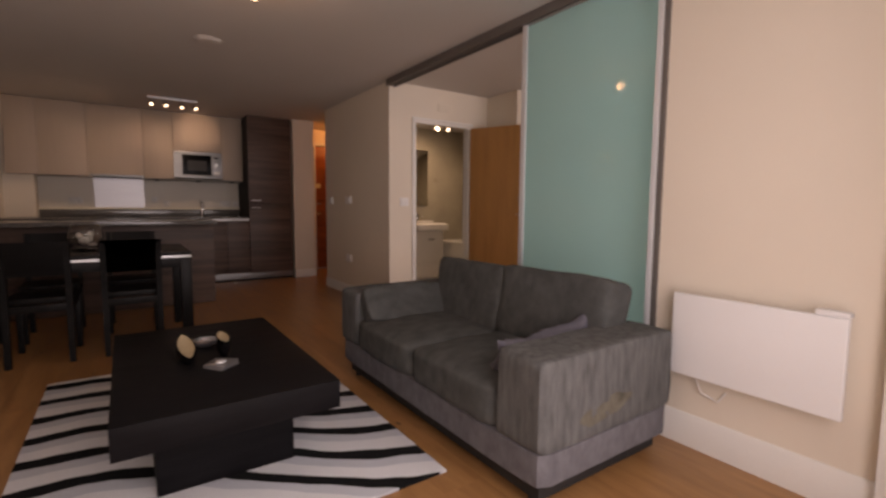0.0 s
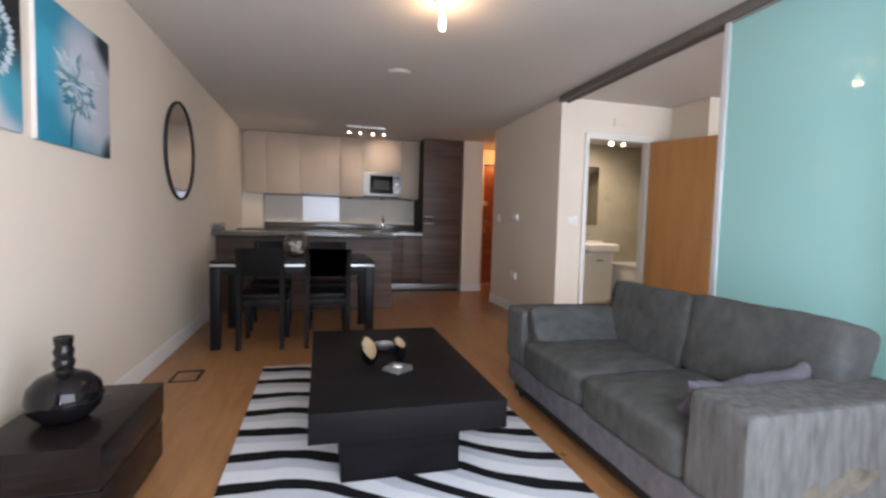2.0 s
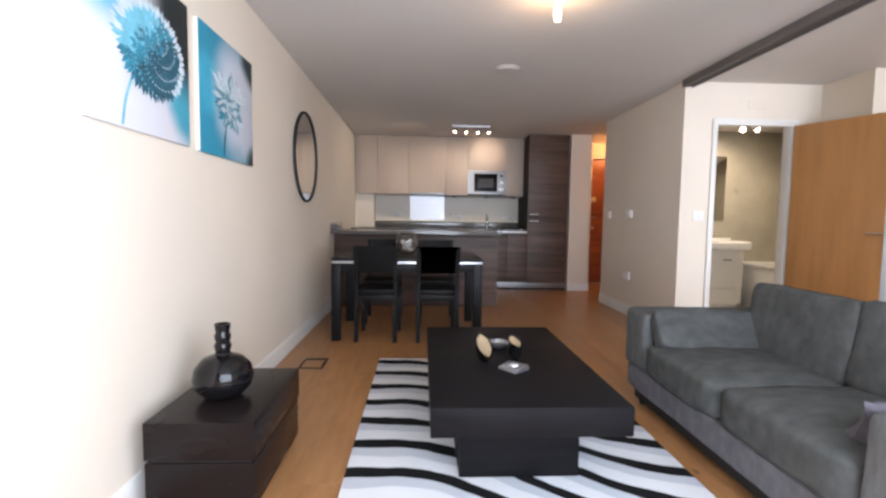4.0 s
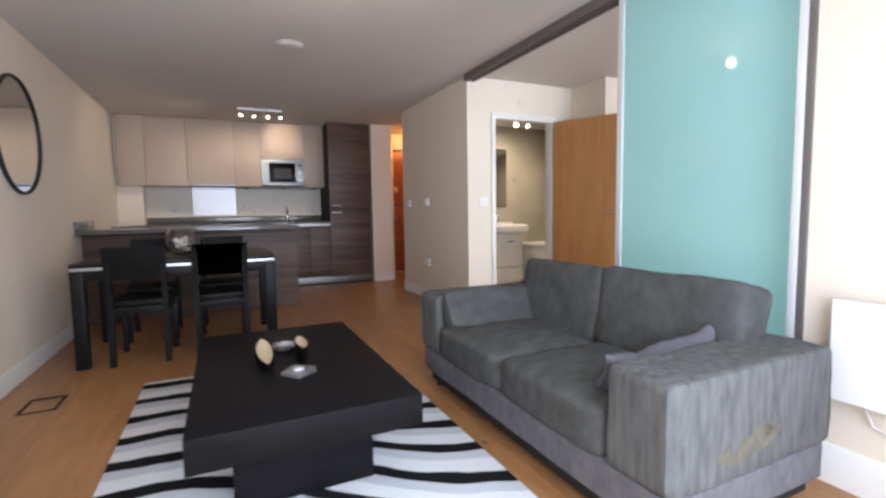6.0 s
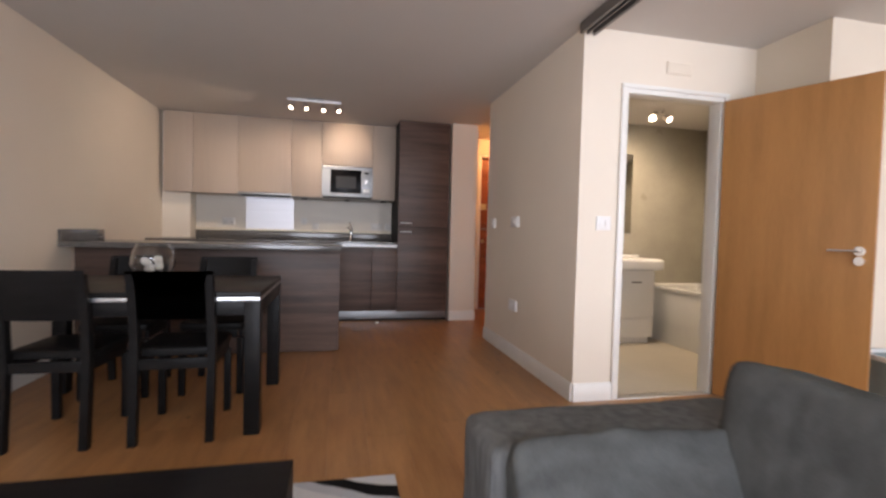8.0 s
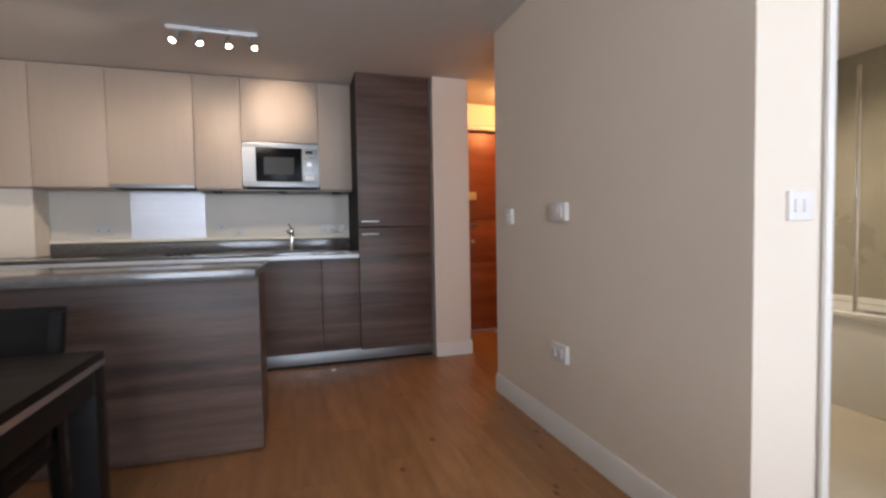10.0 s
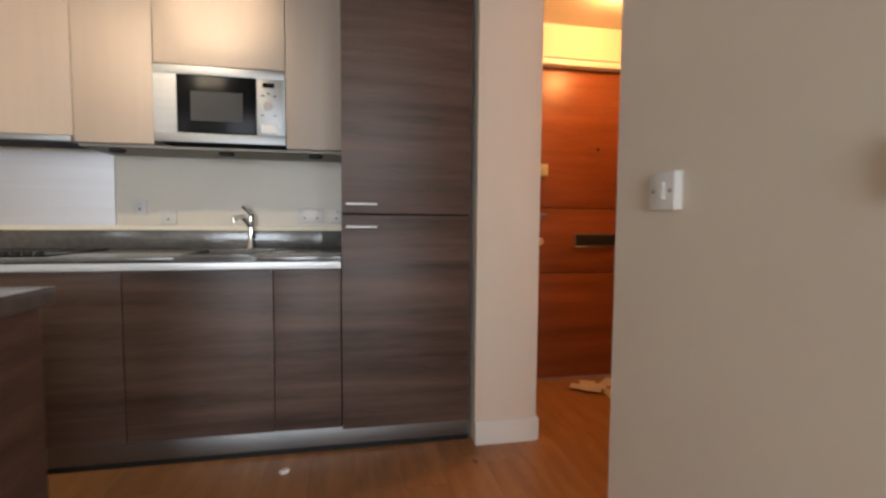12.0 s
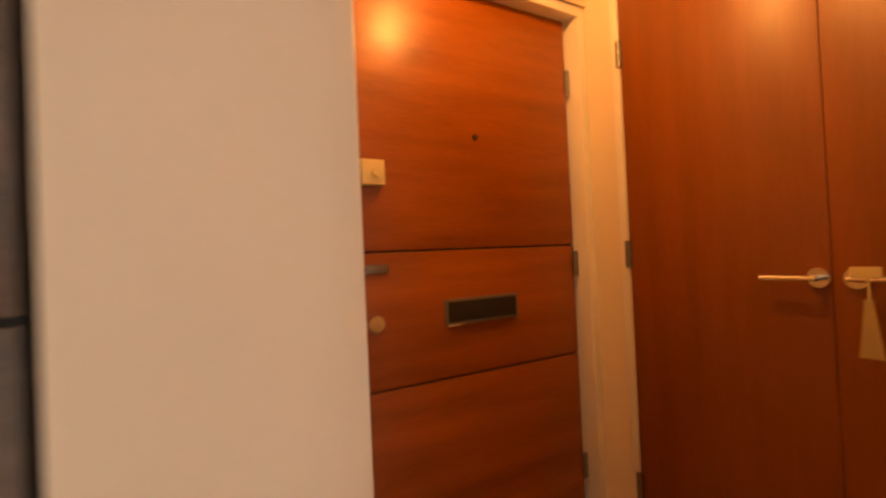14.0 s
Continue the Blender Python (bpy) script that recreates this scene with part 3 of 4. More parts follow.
    part("lock_rose", rod(q, q + Vector((0, o * 0.012, 0)), 0.024, 20), CHROME, bd)
bd.rotation_euler = (0, 0, radians(-66))

# ---- the sliding glass partition ----
tr = thing("sliding_door_track", (SX, 1.9, CZ), "dark anodised ceiling track of the sliding door", "track")
part("rail", joined(box(3.305, 3.325, 1.0, 4.22, 2.27, CZ, 0.002), box(3.39, 3.41, 1.0, 4.22, 2.27, CZ, 0.002), box(3.325, 3.39, 1.0, 4.22, 2.315, CZ), box(3.352, 3.363, 1.0, 4.22, 2.275, 2.315)), TRACKM, tr)
gd = thing("sliding_glass_door", (3.35, 1.75, 0), "aqua opal glass sliding door in an aluminium frame", "door")
part("pane", box(3.335, 3.345, 1.10, 2.285, 0.04, 2.26), TEAL, gd, "aqua opal glass")
for a, b in ((1.08, 1.112), (2.285, 2.325)):
    part("stile", box(3.322, 3.36, a, b, 0.012, 2.285, 0.004), FRAMEM, gd)
for a, b in ((0.012, 0.042), (2.258, 2.285)):
    part("rail", box(3.324, 3.358, 1.112, 2.285, a, b, 0.003), ALU, gd)
st = thing("door_stop_post", (3.31, 1.25, 0), "aluminium stop post at the wall end", "post")
part("post", box(3.185, 3.305, 1.263, 1.292, 0, CZ, 0.003), FRAMEM, st)
# added dark strip in place of the dark gap beside the wall
part("gap_strip", box(3.19, 3.30, 1.2355, 1.262, 0, CZ, 0.002), TRACKM, st, "dark strip standing in for the gap at the wall")

# ---- wall fittings ----
ht = thing("panel_heater", (3.17, 0.81, 0.32), "flat white electric panel heater on the wall", "heater")
part("panel", box(3.125, 3.15, 0.50, 1.115, 0.347, 0.712, 0.006, 3), HEATW, ht)
part("control_box", box(3.13, 3.175, 0.50, 0.60, 0.712, 0.732, 0.004), HEATW, ht)
for y in (0.62, 0.98):
    part("bracket", box(3.15, 3.20, y, y + 0.03, 0.40, 0.62), HEATW, ht)
bm = joined(rod((3.16, 1.02, 0.352), (3.185, 1.00, 0.27), 0.004, 8), rod((3.185, 1.00, 0.27), (3.19, 0.93, 0.25), 0.004, 8), rod((3.19, 0.93, 0.25), (3.195, 0.90, 0.30), 0.004, 8))
part("cable", bm, PLASTIC, ht)


def wall_plate(name, label, centre, axis, w, h, rockers=1, depth=0.011, cat="switch", spur=False):
    """A white plate on a wall that faces the way of axis ('-x' or '-y')."""
    x, y, z = centre
    t = thing(name, centre, label, cat)
    if axis == "-x":
        f = lambda a, b, c, d, o0, o1, bv: box(x - o1, x - o0, y + a, y + b, z + c, z + d, bv)
    else:
        f = lambda a, b, c, d, o0, o1, bv: box(x + a, x + b, y - o1, y - o0, z + c, z + d, bv)
    part("plate", f(-w / 2, w / 2, -h / 2, h / 2, 0, depth, 0.003), PLASTIC, t)
    for i in range(rockers):
        c = (i - (rockers - 1) / 2) * (w / (rockers + 0.6))
        part("rocker", f(c - 0.012, c + 0.012, -0.02, 0.02, depth - 0.001, depth + 0.005, 0.002), PLASTIC, t)
    if spur:
        for c in (-w * 0.33, w * 0.33):
            part("screw", f(c - 0.004, c + 0.004, -0.004, 0.004, depth - 0.001, depth + 0.001, 0.0), STEEL, t)
    return t


wall_plate("fused_switch", "white square switched plate on the cream wall", (SX, 5.825, 1.145), "-x", 0.088, 0.088, 1, 0.022, "switch", True)
wall_plate("thermostat_switch", "white double plate on the cream wall", (SX, 5.267, 1.150), "-x", 0.146, 0.088, 0, 0.024, "switch", False)
th = bpy.data.objects["thermostat_switch"]
part("inner_frame", box(SX - 0.030, SX - 0.0235, 5.217, 5.317, 1.122, 1.178, 0.002), PLASTIC, th)
part("rocker", box(SX - 0.036, SX - 0.0295, 5.250, 5.284, 1.142, 1.158, 0.002), PLASTIC, th)
part("neon_window", box(SX - 0.0372, SX - 0.0357, 5.262, 5.272, 1.147, 1.152), UNDERM, th)
wall_plate("double_socket", "white double socket low on the cream wall", (SX, 5.267, 0.448), "-x", 0.146, 0.088, 2, 0.022, "socket", True)
wall_plate("light_switch", "white light switch beside the bathroom door", (3.525, BY, 1.128), "-y", 0.10, 0.088, 2)
wall_plate("light_switch", "white double light switch in the bedroom", (5.33, 3.755, 1.09), "-y", 0.16, 0.19, 2)
vt = thing("wall_vent", (4.03, BY, 2.14), "white slotted air vent above the bathroom door", "vent")
part("vent_frame", box(3.94, 4.12, BY - 0.010, BY, 2.10, 2.18, 0.003), WALL, vt)
for i in range(4):
    part("slat", box(3.952, 4.108, BY - 0.015, BY - 0.009, 2.108 + i * 0.018, 2.118 + i * 0.018), WALL, vt)

# ---- ceiling fittings ----
pl = thing("pendant_lamp", (1.73, 2.70, CZ), "white ceiling pendant with a bare lit bulb", "lamp")
part("ceiling_rose", lathe([(0, 0), (0.05, 0), (0.048, -0.018), (0.02, -0.03), (0, -0.03)], (1.73, 2.70, CZ)), PLASTIC, pl)
part("lamp_holder", lathe([(0, -0.03), (0.017, -0.03), (0.017, -0.07), (0, -0.07)], (1.73, 2.70, CZ), 20), PLASTIC, pl)
bu = part("bulb", lathe([(0.012, -0.07), (0.014, -0.08), (0.018, -0.10), (0.019, -0.135), (0.015, -0.16), (0, -0.168)], (1.73, 2.70, CZ), 24), BULB, pl, "lit warm bulb")
bu.visible_shadow = False
sm = thing("smoke_alarm", (1.70, 4.04, CZ), "round white smoke alarm on the ceiling", "smoke alarm")
part("base", lathe([(0, 0), (0.104, 0), (0.103, -0.005), (0.098, -0.007), (0, -0.007)], (1.70, 4.04, CZ)), CEIL, sm)
part("cover", lathe([(0, -0.007), (0.085, -0.007), (0.078, -0.015), (0.05, -0.019), (0, -0.020)], (1.70, 4.04, CZ)), CEIL, sm)

sb = thing("spotlight_bar", (1.66, 6.44, CZ), "steel ceiling bar with four lit spotlights", "spotlight")
part("bar", box(1.392, 1.905, 6.425, 6.455, CZ - 0.028, CZ - 0.004, 0.004), FRAMEM, sb)
part("ceiling_plate", box(1.58, 1.74, 6.41, 6.47, CZ - 0.012, CZ, 0.003), STEEL, sb)
for k, sx in enumerate((1.437, 1.566, 1.736, 1.872)):
    o = Vector((sx, 6.44, CZ - 0.075))
    d = Vector(((-0.35, -0.45, -0.8), (0.3, -0.3, -0.9), (0.05, -0.35, -0.95), (0.45, -0.35, -0.8))[k]).normalized()
    sp = part("spot", joined(rod(o - d * 0.045, o + d * 0.03, 0.018, 20, 0.026), rod((sx, 6.44, CZ - 0.03), o, 0.006, 10)), CHROME, sb, "chrome spot")
    lens = sub("lamp_lens", rod(o + d * 0.0305, o + d * 0.034, 0.0165, 20), SPOTG, sp, "lit halogen lamp")
    lens.visible_shadow = False

# ---- kitchen ----
KF, UF, TF = 7.0, 7.338, 7.0  # base fronts, wall-unit fronts, tall front


def cabinet(name, label, x0, x1, y0, y1, z0, z1, material, fronts, group="", bev=0.0015):
    c = thing(name, ((x0 + x1) / 2, (y0 + y1) / 2, z0), label, "cabinet", group)
    part("body", box(x0 + 0.002, x1 - 0.002, y0 + 0.021, y1, z0, z1), GAP if material is ZEBRA else material, c)
    for a, b, lo, hi in fronts:
        part("door", box(a + 0.0018, b - 0.0018, y0, y0 + 0.019, lo + 0.0018, hi - 0.0018, bev), material, c)
    return c


UT, UB = 2.326, 1.43
for i, (a, b) in enumerate(((0.0, 0.299), (0.299, 0.772), (0.772, 1.355), (1.355, 1.699), (2.301, 2.576))):
    cabinet("wall_cabinet", "taupe laminate wall cabinet above the worktop", a, b, UF, 7.718, UB + (0.03 if i == 2 else 0), UT, TAUPE, [(a, b, UB + (0.03 if i == 2 else 0), UT)], "kitchen wall cabinets")
cabinet("wall_cabinet", "taupe laminate wall cabinet over the microwave", 1.699, 2.301, UF, 7.718, 1.815, UT, TAUPE, [(1.699, 2.301, 1.815, UT)], "kitchen wall cabinets")
part_b = thing("cabinet_underside", (1.28, 7.5, UB), "dark underside panel of the wall cabinets", "panel")
part("panel", box(1.36, 2.572, UF + 0.03, 7.718, UB - 0.014, UB - 0.002), UNDERM, part_b)
for x in (1.50, 2.00, 2.44):
    ul = thing("under_cabinet_light", (x, 7.42, UB - 0.02), "small dark downlight under the wall cabinets", "lamp")
    part("body", lathe([(0, 0), (0.036, 0), (0.034, -0.014), (0, -0.016)], (x, 7.42, UB - 0.018), 20), RUBBER, ul)
hd = thing("extractor_hood", (1.06, 7.45, UB), "slim steel extractor hood under the wall cabinets", "extractor hood")
part("visor", box(0.775, 1.353, UF - 0.02, 7.55, UB, UB + 0.028, 0.003), STEEL, hd)
part("filter", box(0.80, 1.33, UF + 0.02, 7.54, UB - 0.006, UB - 0.0005), GAP, hd)

mw = thing("microwave", (2.0, UF, 1.447), "built-in steel microwave with a black window", "microwave")
part("trim_frame", joined(box(1.700, 2.300, UF - 0.006, UF + 0.014, 1.447, 1.492, 0.003), box(1.700, 2.300, UF - 0.006, UF + 0.014, 1.770, 1.812, 0.003), box(1.700, 1.800, UF - 0.0055, UF + 0.014, 1.492, 1.770), box(2.165, 2.300, UF - 0.0055, UF + 0.014, 1.492, 1.770)), STEEL, mw)
part("body", box(1.71, 2.29, UF + 0.014, 7.715, 1.45, 1.81), GAP, mw)
dr = part("door", box(1.802, 2.163, UF - 0.012, UF + 0.012, 1.494, 1.768, 0.003), BLACKGL, mw, "black glass door")
sub("window", box(1.865, 2.10, UF - 0.0135, UF - 0.012, 1.55, 1.69, 0.0), MWIN, dr)
cpn = part("control_panel", box(2.168, 2.288, UF - 0.011, UF - 0.006, 1.496, 1.766, 0.002), STEEL, mw)
sub("display", box(2.195, 2.25, UF - 0.0125, UF - 0.0105, 1.725, 1.748), BLACKGL, cpn)
sub("dial", rod((2.222, UF - 0.028, 1.635), (2.222, UF - 0.010, 1.635), 0.021, 24), CHROME, cpn)
sub("push_button", box(2.185, 2.262, UF - 0.014, UF - 0.0105, 1.505, 1.545, 0.002), PLASTIC, cpn)
for dx, dz in ((-0.028, 0.05), (0.028, 0.05), (-0.03, -0.045), (0.03, -0.045), (0, 0.062)):
    sub("mark", box(2.222 + dx - 0.008, 2.222 + dx + 0.008, UF - 0.0118, UF - 0.0105, 1.635 + dz - 0.003, 1.635 + dz + 0.003), GAP, cpn)

tc_ = cabinet("tall_cabinet", "tall dark zebrano fridge cabinet with two doors", 2.578, 3.183, TF, 7.718, 0.115, UT + 0.006, ZEBRA, [(2.578, 3.183, 0.105, 1.0975), (2.578, 3.183, 1.1035, UT + 0.006)])
for z in (1.146, 1.044):
    part("bar_handle", joined(rod((2.60, TF - 0.030, z), (2.738, TF - 0.030, z), 0.006, 12), rod((2.615, TF, z), (2.615, TF - 0.03, z), 0.005, 10), rod((2.723, TF, z), (2.723, TF - 0.03, z), 0.005, 10)), HANDLEM, tc_, "satin chrome bar handle")

for a, b in ((LW, 0.55), (0.55, 1.15), (1.15, 1.68), (1.68, 2.283), (2.283, 2.576)):
    fr = [(a, b, 0.115, 0.854)]
    cabinet("base_cabinet", "dark zebrano base cabinet under the worktop", a, b, KF + 0.006, 7.718, 0.115, 0.855, ZEBRA, fr, "kitchen base cabinets")
pn = thing("plinth", (1.56, 7.03, 0), "brushed aluminium plinth under the kitchen units", "plinth")
part("board", box(LW, 3.183, 7.028, 7.045, 0.022, 0.112, 0.001), STEEL, pn)
part("floor_seal", box(LW, 3.183, 7.024, 7.046, 0.0, 0.022), GAP, pn)

wt = thing("kitchen_worktop", (1.26, 7.3, 0.868), "dark grey quartz worktop with a pale front edge", "worktop")
part("slab", joined(box(LW, 1.885, 6.99, 7.71, 0.888, 0.912, 0.002), box(2.215, 2.576, 6.99, 7.71, 0.888, 0.912, 0.002), box(1.885, 2.215, 6.99, 7.14, 0.8882, 0.9118), box(1.885, 2.215, 7.47, 7.71, 0.8882, 0.9118)), STONE, wt)
part("front_edge", box(LW, 2.576, 6.994, 7.003, 0.856, 0.887, 0.001), FRAMEM, wt, "pale aluminium edge strip")
part("upstand", box(LW, 2.576, 7.692, 7.712, 0.912, 1.010, 0.002), STONE, wt)
# the upstand's lit top edge, drawn as a cream strip
part("lit_upstand_top", box(0.11, 2.576, 7.682, 7.713, 1.010, 1.034, 0.001), LITTOP, wt, "lit top of the upstand put in as a cream strip")
sk = thing("sink", (2.05, 7.30, 0.912), "inset steel sink in the worktop", "sink")
# steel bowl in a dark tone: shade inside the opening is painted in
part("bowl", joined(box(1.885, 1.893, 7.14, 7.47, 0.75, 0.913), box(2.207, 2.215, 7.14, 7.47, 0.75, 0.913), box(1.893, 2.207, 7.14, 7.148, 0.75, 0.913), box(1.893, 2.207, 7.462, 7.47, 0.75, 0.913), box(1.893, 2.207, 7.148, 7.462, 0.745, 0.753)), TRACKM, sk)
part("rim", joined(box(1.872, 2.228, 7.128, 7.14, 0.912, 0.916, 0.001), box(1.872, 2.228, 7.47, 7.482, 0.912, 0.916, 0.001), box(1.872, 1.885, 7.14, 7.47, 0.912, 0.916, 0.001), box(2.215, 2.228, 7.14, 7.47, 0.912, 0.916, 0.001)), STONE, sk)
tp = thing("mixer_tap", (2.062, 7.665, 0.912), "chrome single-lever mixer tap behind the sink", "tap")
part("body", lathe([(0, 0), (0.027, 0), (0.025, 0.012), (0.019, 0.03), (0.019, 0.15), (0.022, 0.17), (0.016, 0.195), (0, 0.2)], (2.062, 7.665, 0.912), 24), CHROME, tp)
part("spout", joined(rod((2.062, 7.665, 1.03), (2.040, 7.555, 1.088), 0.0125, 16), rod((2.040, 7.555, 1.088), (2.018, 7.465, 1.078), 0.0125, 16, 0.011), rod((2.018, 7.465, 1.082), (2.017, 7.463, 1.056), 0.0125, 16)), CHROME, tp)
part("lever", rod((2.062, 7.665, 1.10), (2.036, 7.592, 1.142), 0.010, 12, 0.008), CHROME, tp)
hb = thing("hob", (1.08, 7.3, 0.912), "black glass ceramic hob set in the worktop", "hob")
part("glass", box(0.79, 1.38, 7.06, 7.56, 0.912, 0.918, 0.002), BLACKGL, hb)
for i in range(4):
    part("control_knob", lathe([(0, 0), (0.018, 0), (0.016, 0.016), (0, 0.017)], (1.20 + i * 0.045, 7.10, 0.918), 18), RUBBER, hb)
bs = thing("splashback", (1.4, 7.715, 1.02), "grey glass splashback behind the worktop", "splashback")
for a, b in ((0.236, 0.795), (1.359, 2.574)):
    part("glass_sheet", box(a, b, 7.708, 7.718, 1.034, 1.43), SPLASH, bs)
ss = thing("steel_splashback", (1.08, 7.71, 1.0), "bright brushed steel sheet behind the hob", "splashback")
part("sheet", box(0.797, 1.357, 7.7, 7.71, 1.0345, 1.43), STEELSP, ss)


def double_socket(x, z, w=0.146):
    t = thing("kitchen_socket", (x, 7.708, z), "greyish white socket on the kitchen splashback", "socket", "kitchen sockets")
    part("plate", box(x - w / 2, x + w / 2, 7.698, 7.708, z - 0.043, z + 0.043, 0.003), SOCKETM, t)
    for c in ((-0.036, 0.036) if w > 0.1 else (0,)):
        part("rocker", box(x + c - 0.010, x + c + 0.010, 7.694, 7.699, z + 0.012, z + 0.034, 0.002), SOCKETM, t)
        part("pin_hole", box(x + c - 0.004, x + c + 0.004, 7.6972, 7.6985, z - 0.02, z - 0.008), GAP, t)


double_socket(0.60, 1.12)
double_socket(1.478, 1.14, 0.07)
double_socket(1.62, 1.085, 0.08)
double_socket(2.388, 1.098)
double_socket(2.534, 1.098, 0.086)

# breakfast bar between kitchen and table
IX, IF = 1.918, 5.67
ib = thing("breakfast_bar", (0.95, 5.85, 0), "dark zebrano breakfast bar below a quartz top", "counter")
part("front_panel", box(LW, IX, IF, IF + 0.03, 0.012, 0.868, 0.002), ZEBRA, ib)
part("end_panel", box(IX - 0.03, IX - 0.001, IF + 0.03, 6.085, 0.012, 0.868, 0.002), ZEBRA, ib)
part("body", box(LW, IX - 0.032, IF + 0.032, 6.075, 0.0, 0.866), ZEBRA, ib)
it = thing("bar_worktop", (0.95, 5.72, 0.868), "dark grey polished quartz bar top", "worktop")
bm = box(LW + 0.001, 1.922, 5.455, 6.095, 0.872, 0.914)
for v in bm.verts:
    if v.co.x > 1.9 and v.co.y > 5.9:
        v.co.x = 1.945
bmesh.ops.bevel(bm, geom=bm.edges[:], offset=0.0025, segments=2, profile=0.6, affect="EDGES")
part("slab", bm, STONE, it)
part("upstand", box(LW + 0.001, LW + 0.02, 5.455, 6.095, 0.914, 1.0, 0.002), STONE, it)

# ---- dining table and chairs ----
TX0, TX1, TY0, TY1, TZ = 0.222, 1.524, 4.07, 4.92, 0.722
dt = thing("dining_table", (0.87, 4.5, 0), "black stained dining table with a metal inlay line", "table")
part("tabletop", box(TX0, TX1, TY0, TY1, TZ - 0.026, TZ, 0.003), BLACKW, dt)
for y0, y1, nm in ((TY0 + 0.002, TY0 + 0.03, "apron"), (TY1 - 0.03, TY1 - 0.002, "apron")):
    part(nm, box(TX0 + 0.075, TX1 - 0.075, y0, y1, TZ - 0.115, TZ - 0.045, 0.002), BLACKW, dt)
for x0, x1 in ((TX0 + 0.002, TX0 + 0.03), (TX1 - 0.03, TX1 - 0.002)):
    part("apron", box(x0, x1, TY0 + 0.075, TY1 - 0.075, TZ - 0.115, TZ - 0.045, 0.002), BLACKW, dt)
part("inlay", box(TX0 + 0.001, TX1 - 0.001, TY0 + 0.001, TY1 - 0.001, TZ - 0.045, TZ - 0.026, 0.001), ALU, dt, "bright metal inlay strip")
for x in (TX0, TX1 - 0.075):
    for y in (TY0, TY1 - 0.075):
        part("leg", box(x, x + 0.075, y, y + 0.075, 0.0, TZ - 0.0452, 0.003), BLACKW, dt)


def dining_chair():
    c = thing("dining_chair", (0, 0, 0), "black stained wooden dining chair tucked to the table", "chair", "chairs round the table")
    w, d, sz, tz = 0.185, 0.42, 0.41, 0.825
    for s in (-1, 1):
        bm = bmesh.new()
        prof = [(0.0, 0.0, 0.020), (0.03, 0.40, 0.022), (0.02, 0.58, 0.020), (-0.03, tz - 0.01, 0.016)]
        rings = []
        for y, z, r in prof:
            rings.append([bm.verts.new((s * (w - 0.018) + a * 0.018, y + b * r, z)) for a, b in ((-1, -1), (1, -1), (1, 1), (-1, 1))])
        for p, q in zip(rings, rings[1:]):
            for i in range(4):
                bm.faces.new((p[i], p[(i + 1) % 4], q[(i + 1) % 4], q[i]))
        bm.faces.new(rings[0][::-1]), bm.faces.new(rings[-1])
        part("back_leg", bm, BLACKW, c)
        part("leg", joined(box(s * (w - 0.018) - 0.018, s * (w - 0.018) + 0.018, d - 0.036, d, 0, sz - 0.055, 0.002)), BLACKW, c)
        part("side_rail", box(s * (w - 0.018) - 0.011, s * (w - 0.018) + 0.011, 0.05, d - 0.036, sz - 0.055, sz - 0.005, 0.002), BLACKW, c)
    part("front_rail", box(-w + 0.036, w - 0.036, d - 0.030, d - 0.008, sz - 0.055, sz - 0.005, 0.002), BLACKW, c)
    part("back_rail", box(-w + 0.036, w - 0.036, 0.015, 0.040, sz - 0.055, sz - 0.005, 0.002), BLACKW, c)
    part("seat", cushion(-w - 0.005, w + 0.005, 0.055, d + 0.01, sz - 0.005, sz + 0.04, 9, 7, 0.001, 0, 0.008), BLACKW, c, "black upholstered seat")
    bm = bmesh.new()
    rows = []
    for j in range(7):
        z = 0.60 + (tz + 0.008 - 0.60) * j / 6
        y = 0.018 - 0.05 * (z - 0.60) / 0.22
        row = []
        for i in range(11):
            u = i / 10 * 2 - 1
            row.append(bm.verts.new((u * (w + 0.002), y - 0.008 + 0.018 * (u * u - 1) - 0.002, z)))
        rows.append(row)
    fs = []
    for p, q in zip(rows, rows[1:]):
        for i in range(10):
            fs.append(bm.faces.new((p[i], p[i + 1], q[i + 1], q[i])))
    bmesh.ops.solidify(bm, geom=fs, thickness=-0.02)
    bmesh.ops.recalc_face_normals(bm, faces=bm.faces[:])
    part("backrest", bm, BLACKW, c)
    return c


ch = dining_chair()
ch.matrix_basis = pose(0.605, 4.04, 0, 0, 0, -2)
copy_thing(ch, pose(1.137, 4.035, 0, 0, 0, 1))
copy_thing(ch, pose(0.60, 5.12, 0, 0, 0, 181))
copy_thing(ch, pose(1.15, 5.12, 0, 0, 0, 179))
fv = thing("glass_bowl_vase", (0.85, 4.62, TZ), "round clear glass bowl vase with white highlight shapes on the table", "vase")
part("bowl", lathe([(0, 0.0), (0.055, 0.0), (0.095, 0.04), (0.116, 0.10), (0.108, 0.16), (0.082, 0.212), (0.079, 0.212), (0.104, 0.16), (0.112, 0.10), (0.092, 0.043), (0.053, 0.006), (0, 0.006)], (0.85, 4.62, TZ), 40), GLASS, fv)
# white lumps take the place of bright reflections inside the bowl
part("highlight_filler", joined(*[turned(cushion(-0.03, 0.03, -0.022, 0.022, -0.016, 0.016, 2.5, 3, 0.003, k), pose(0.85 + 0.035 * math.cos(k * 2.4), 4.62 + 0.035 * math.sin(k * 2.4), TZ + 0.04 + 0.017 * k, 20 * k, 35 * k, 50 * k)) for k in range(6)]), PAPER, fv, "white shapes standing in for highlights in the glass")

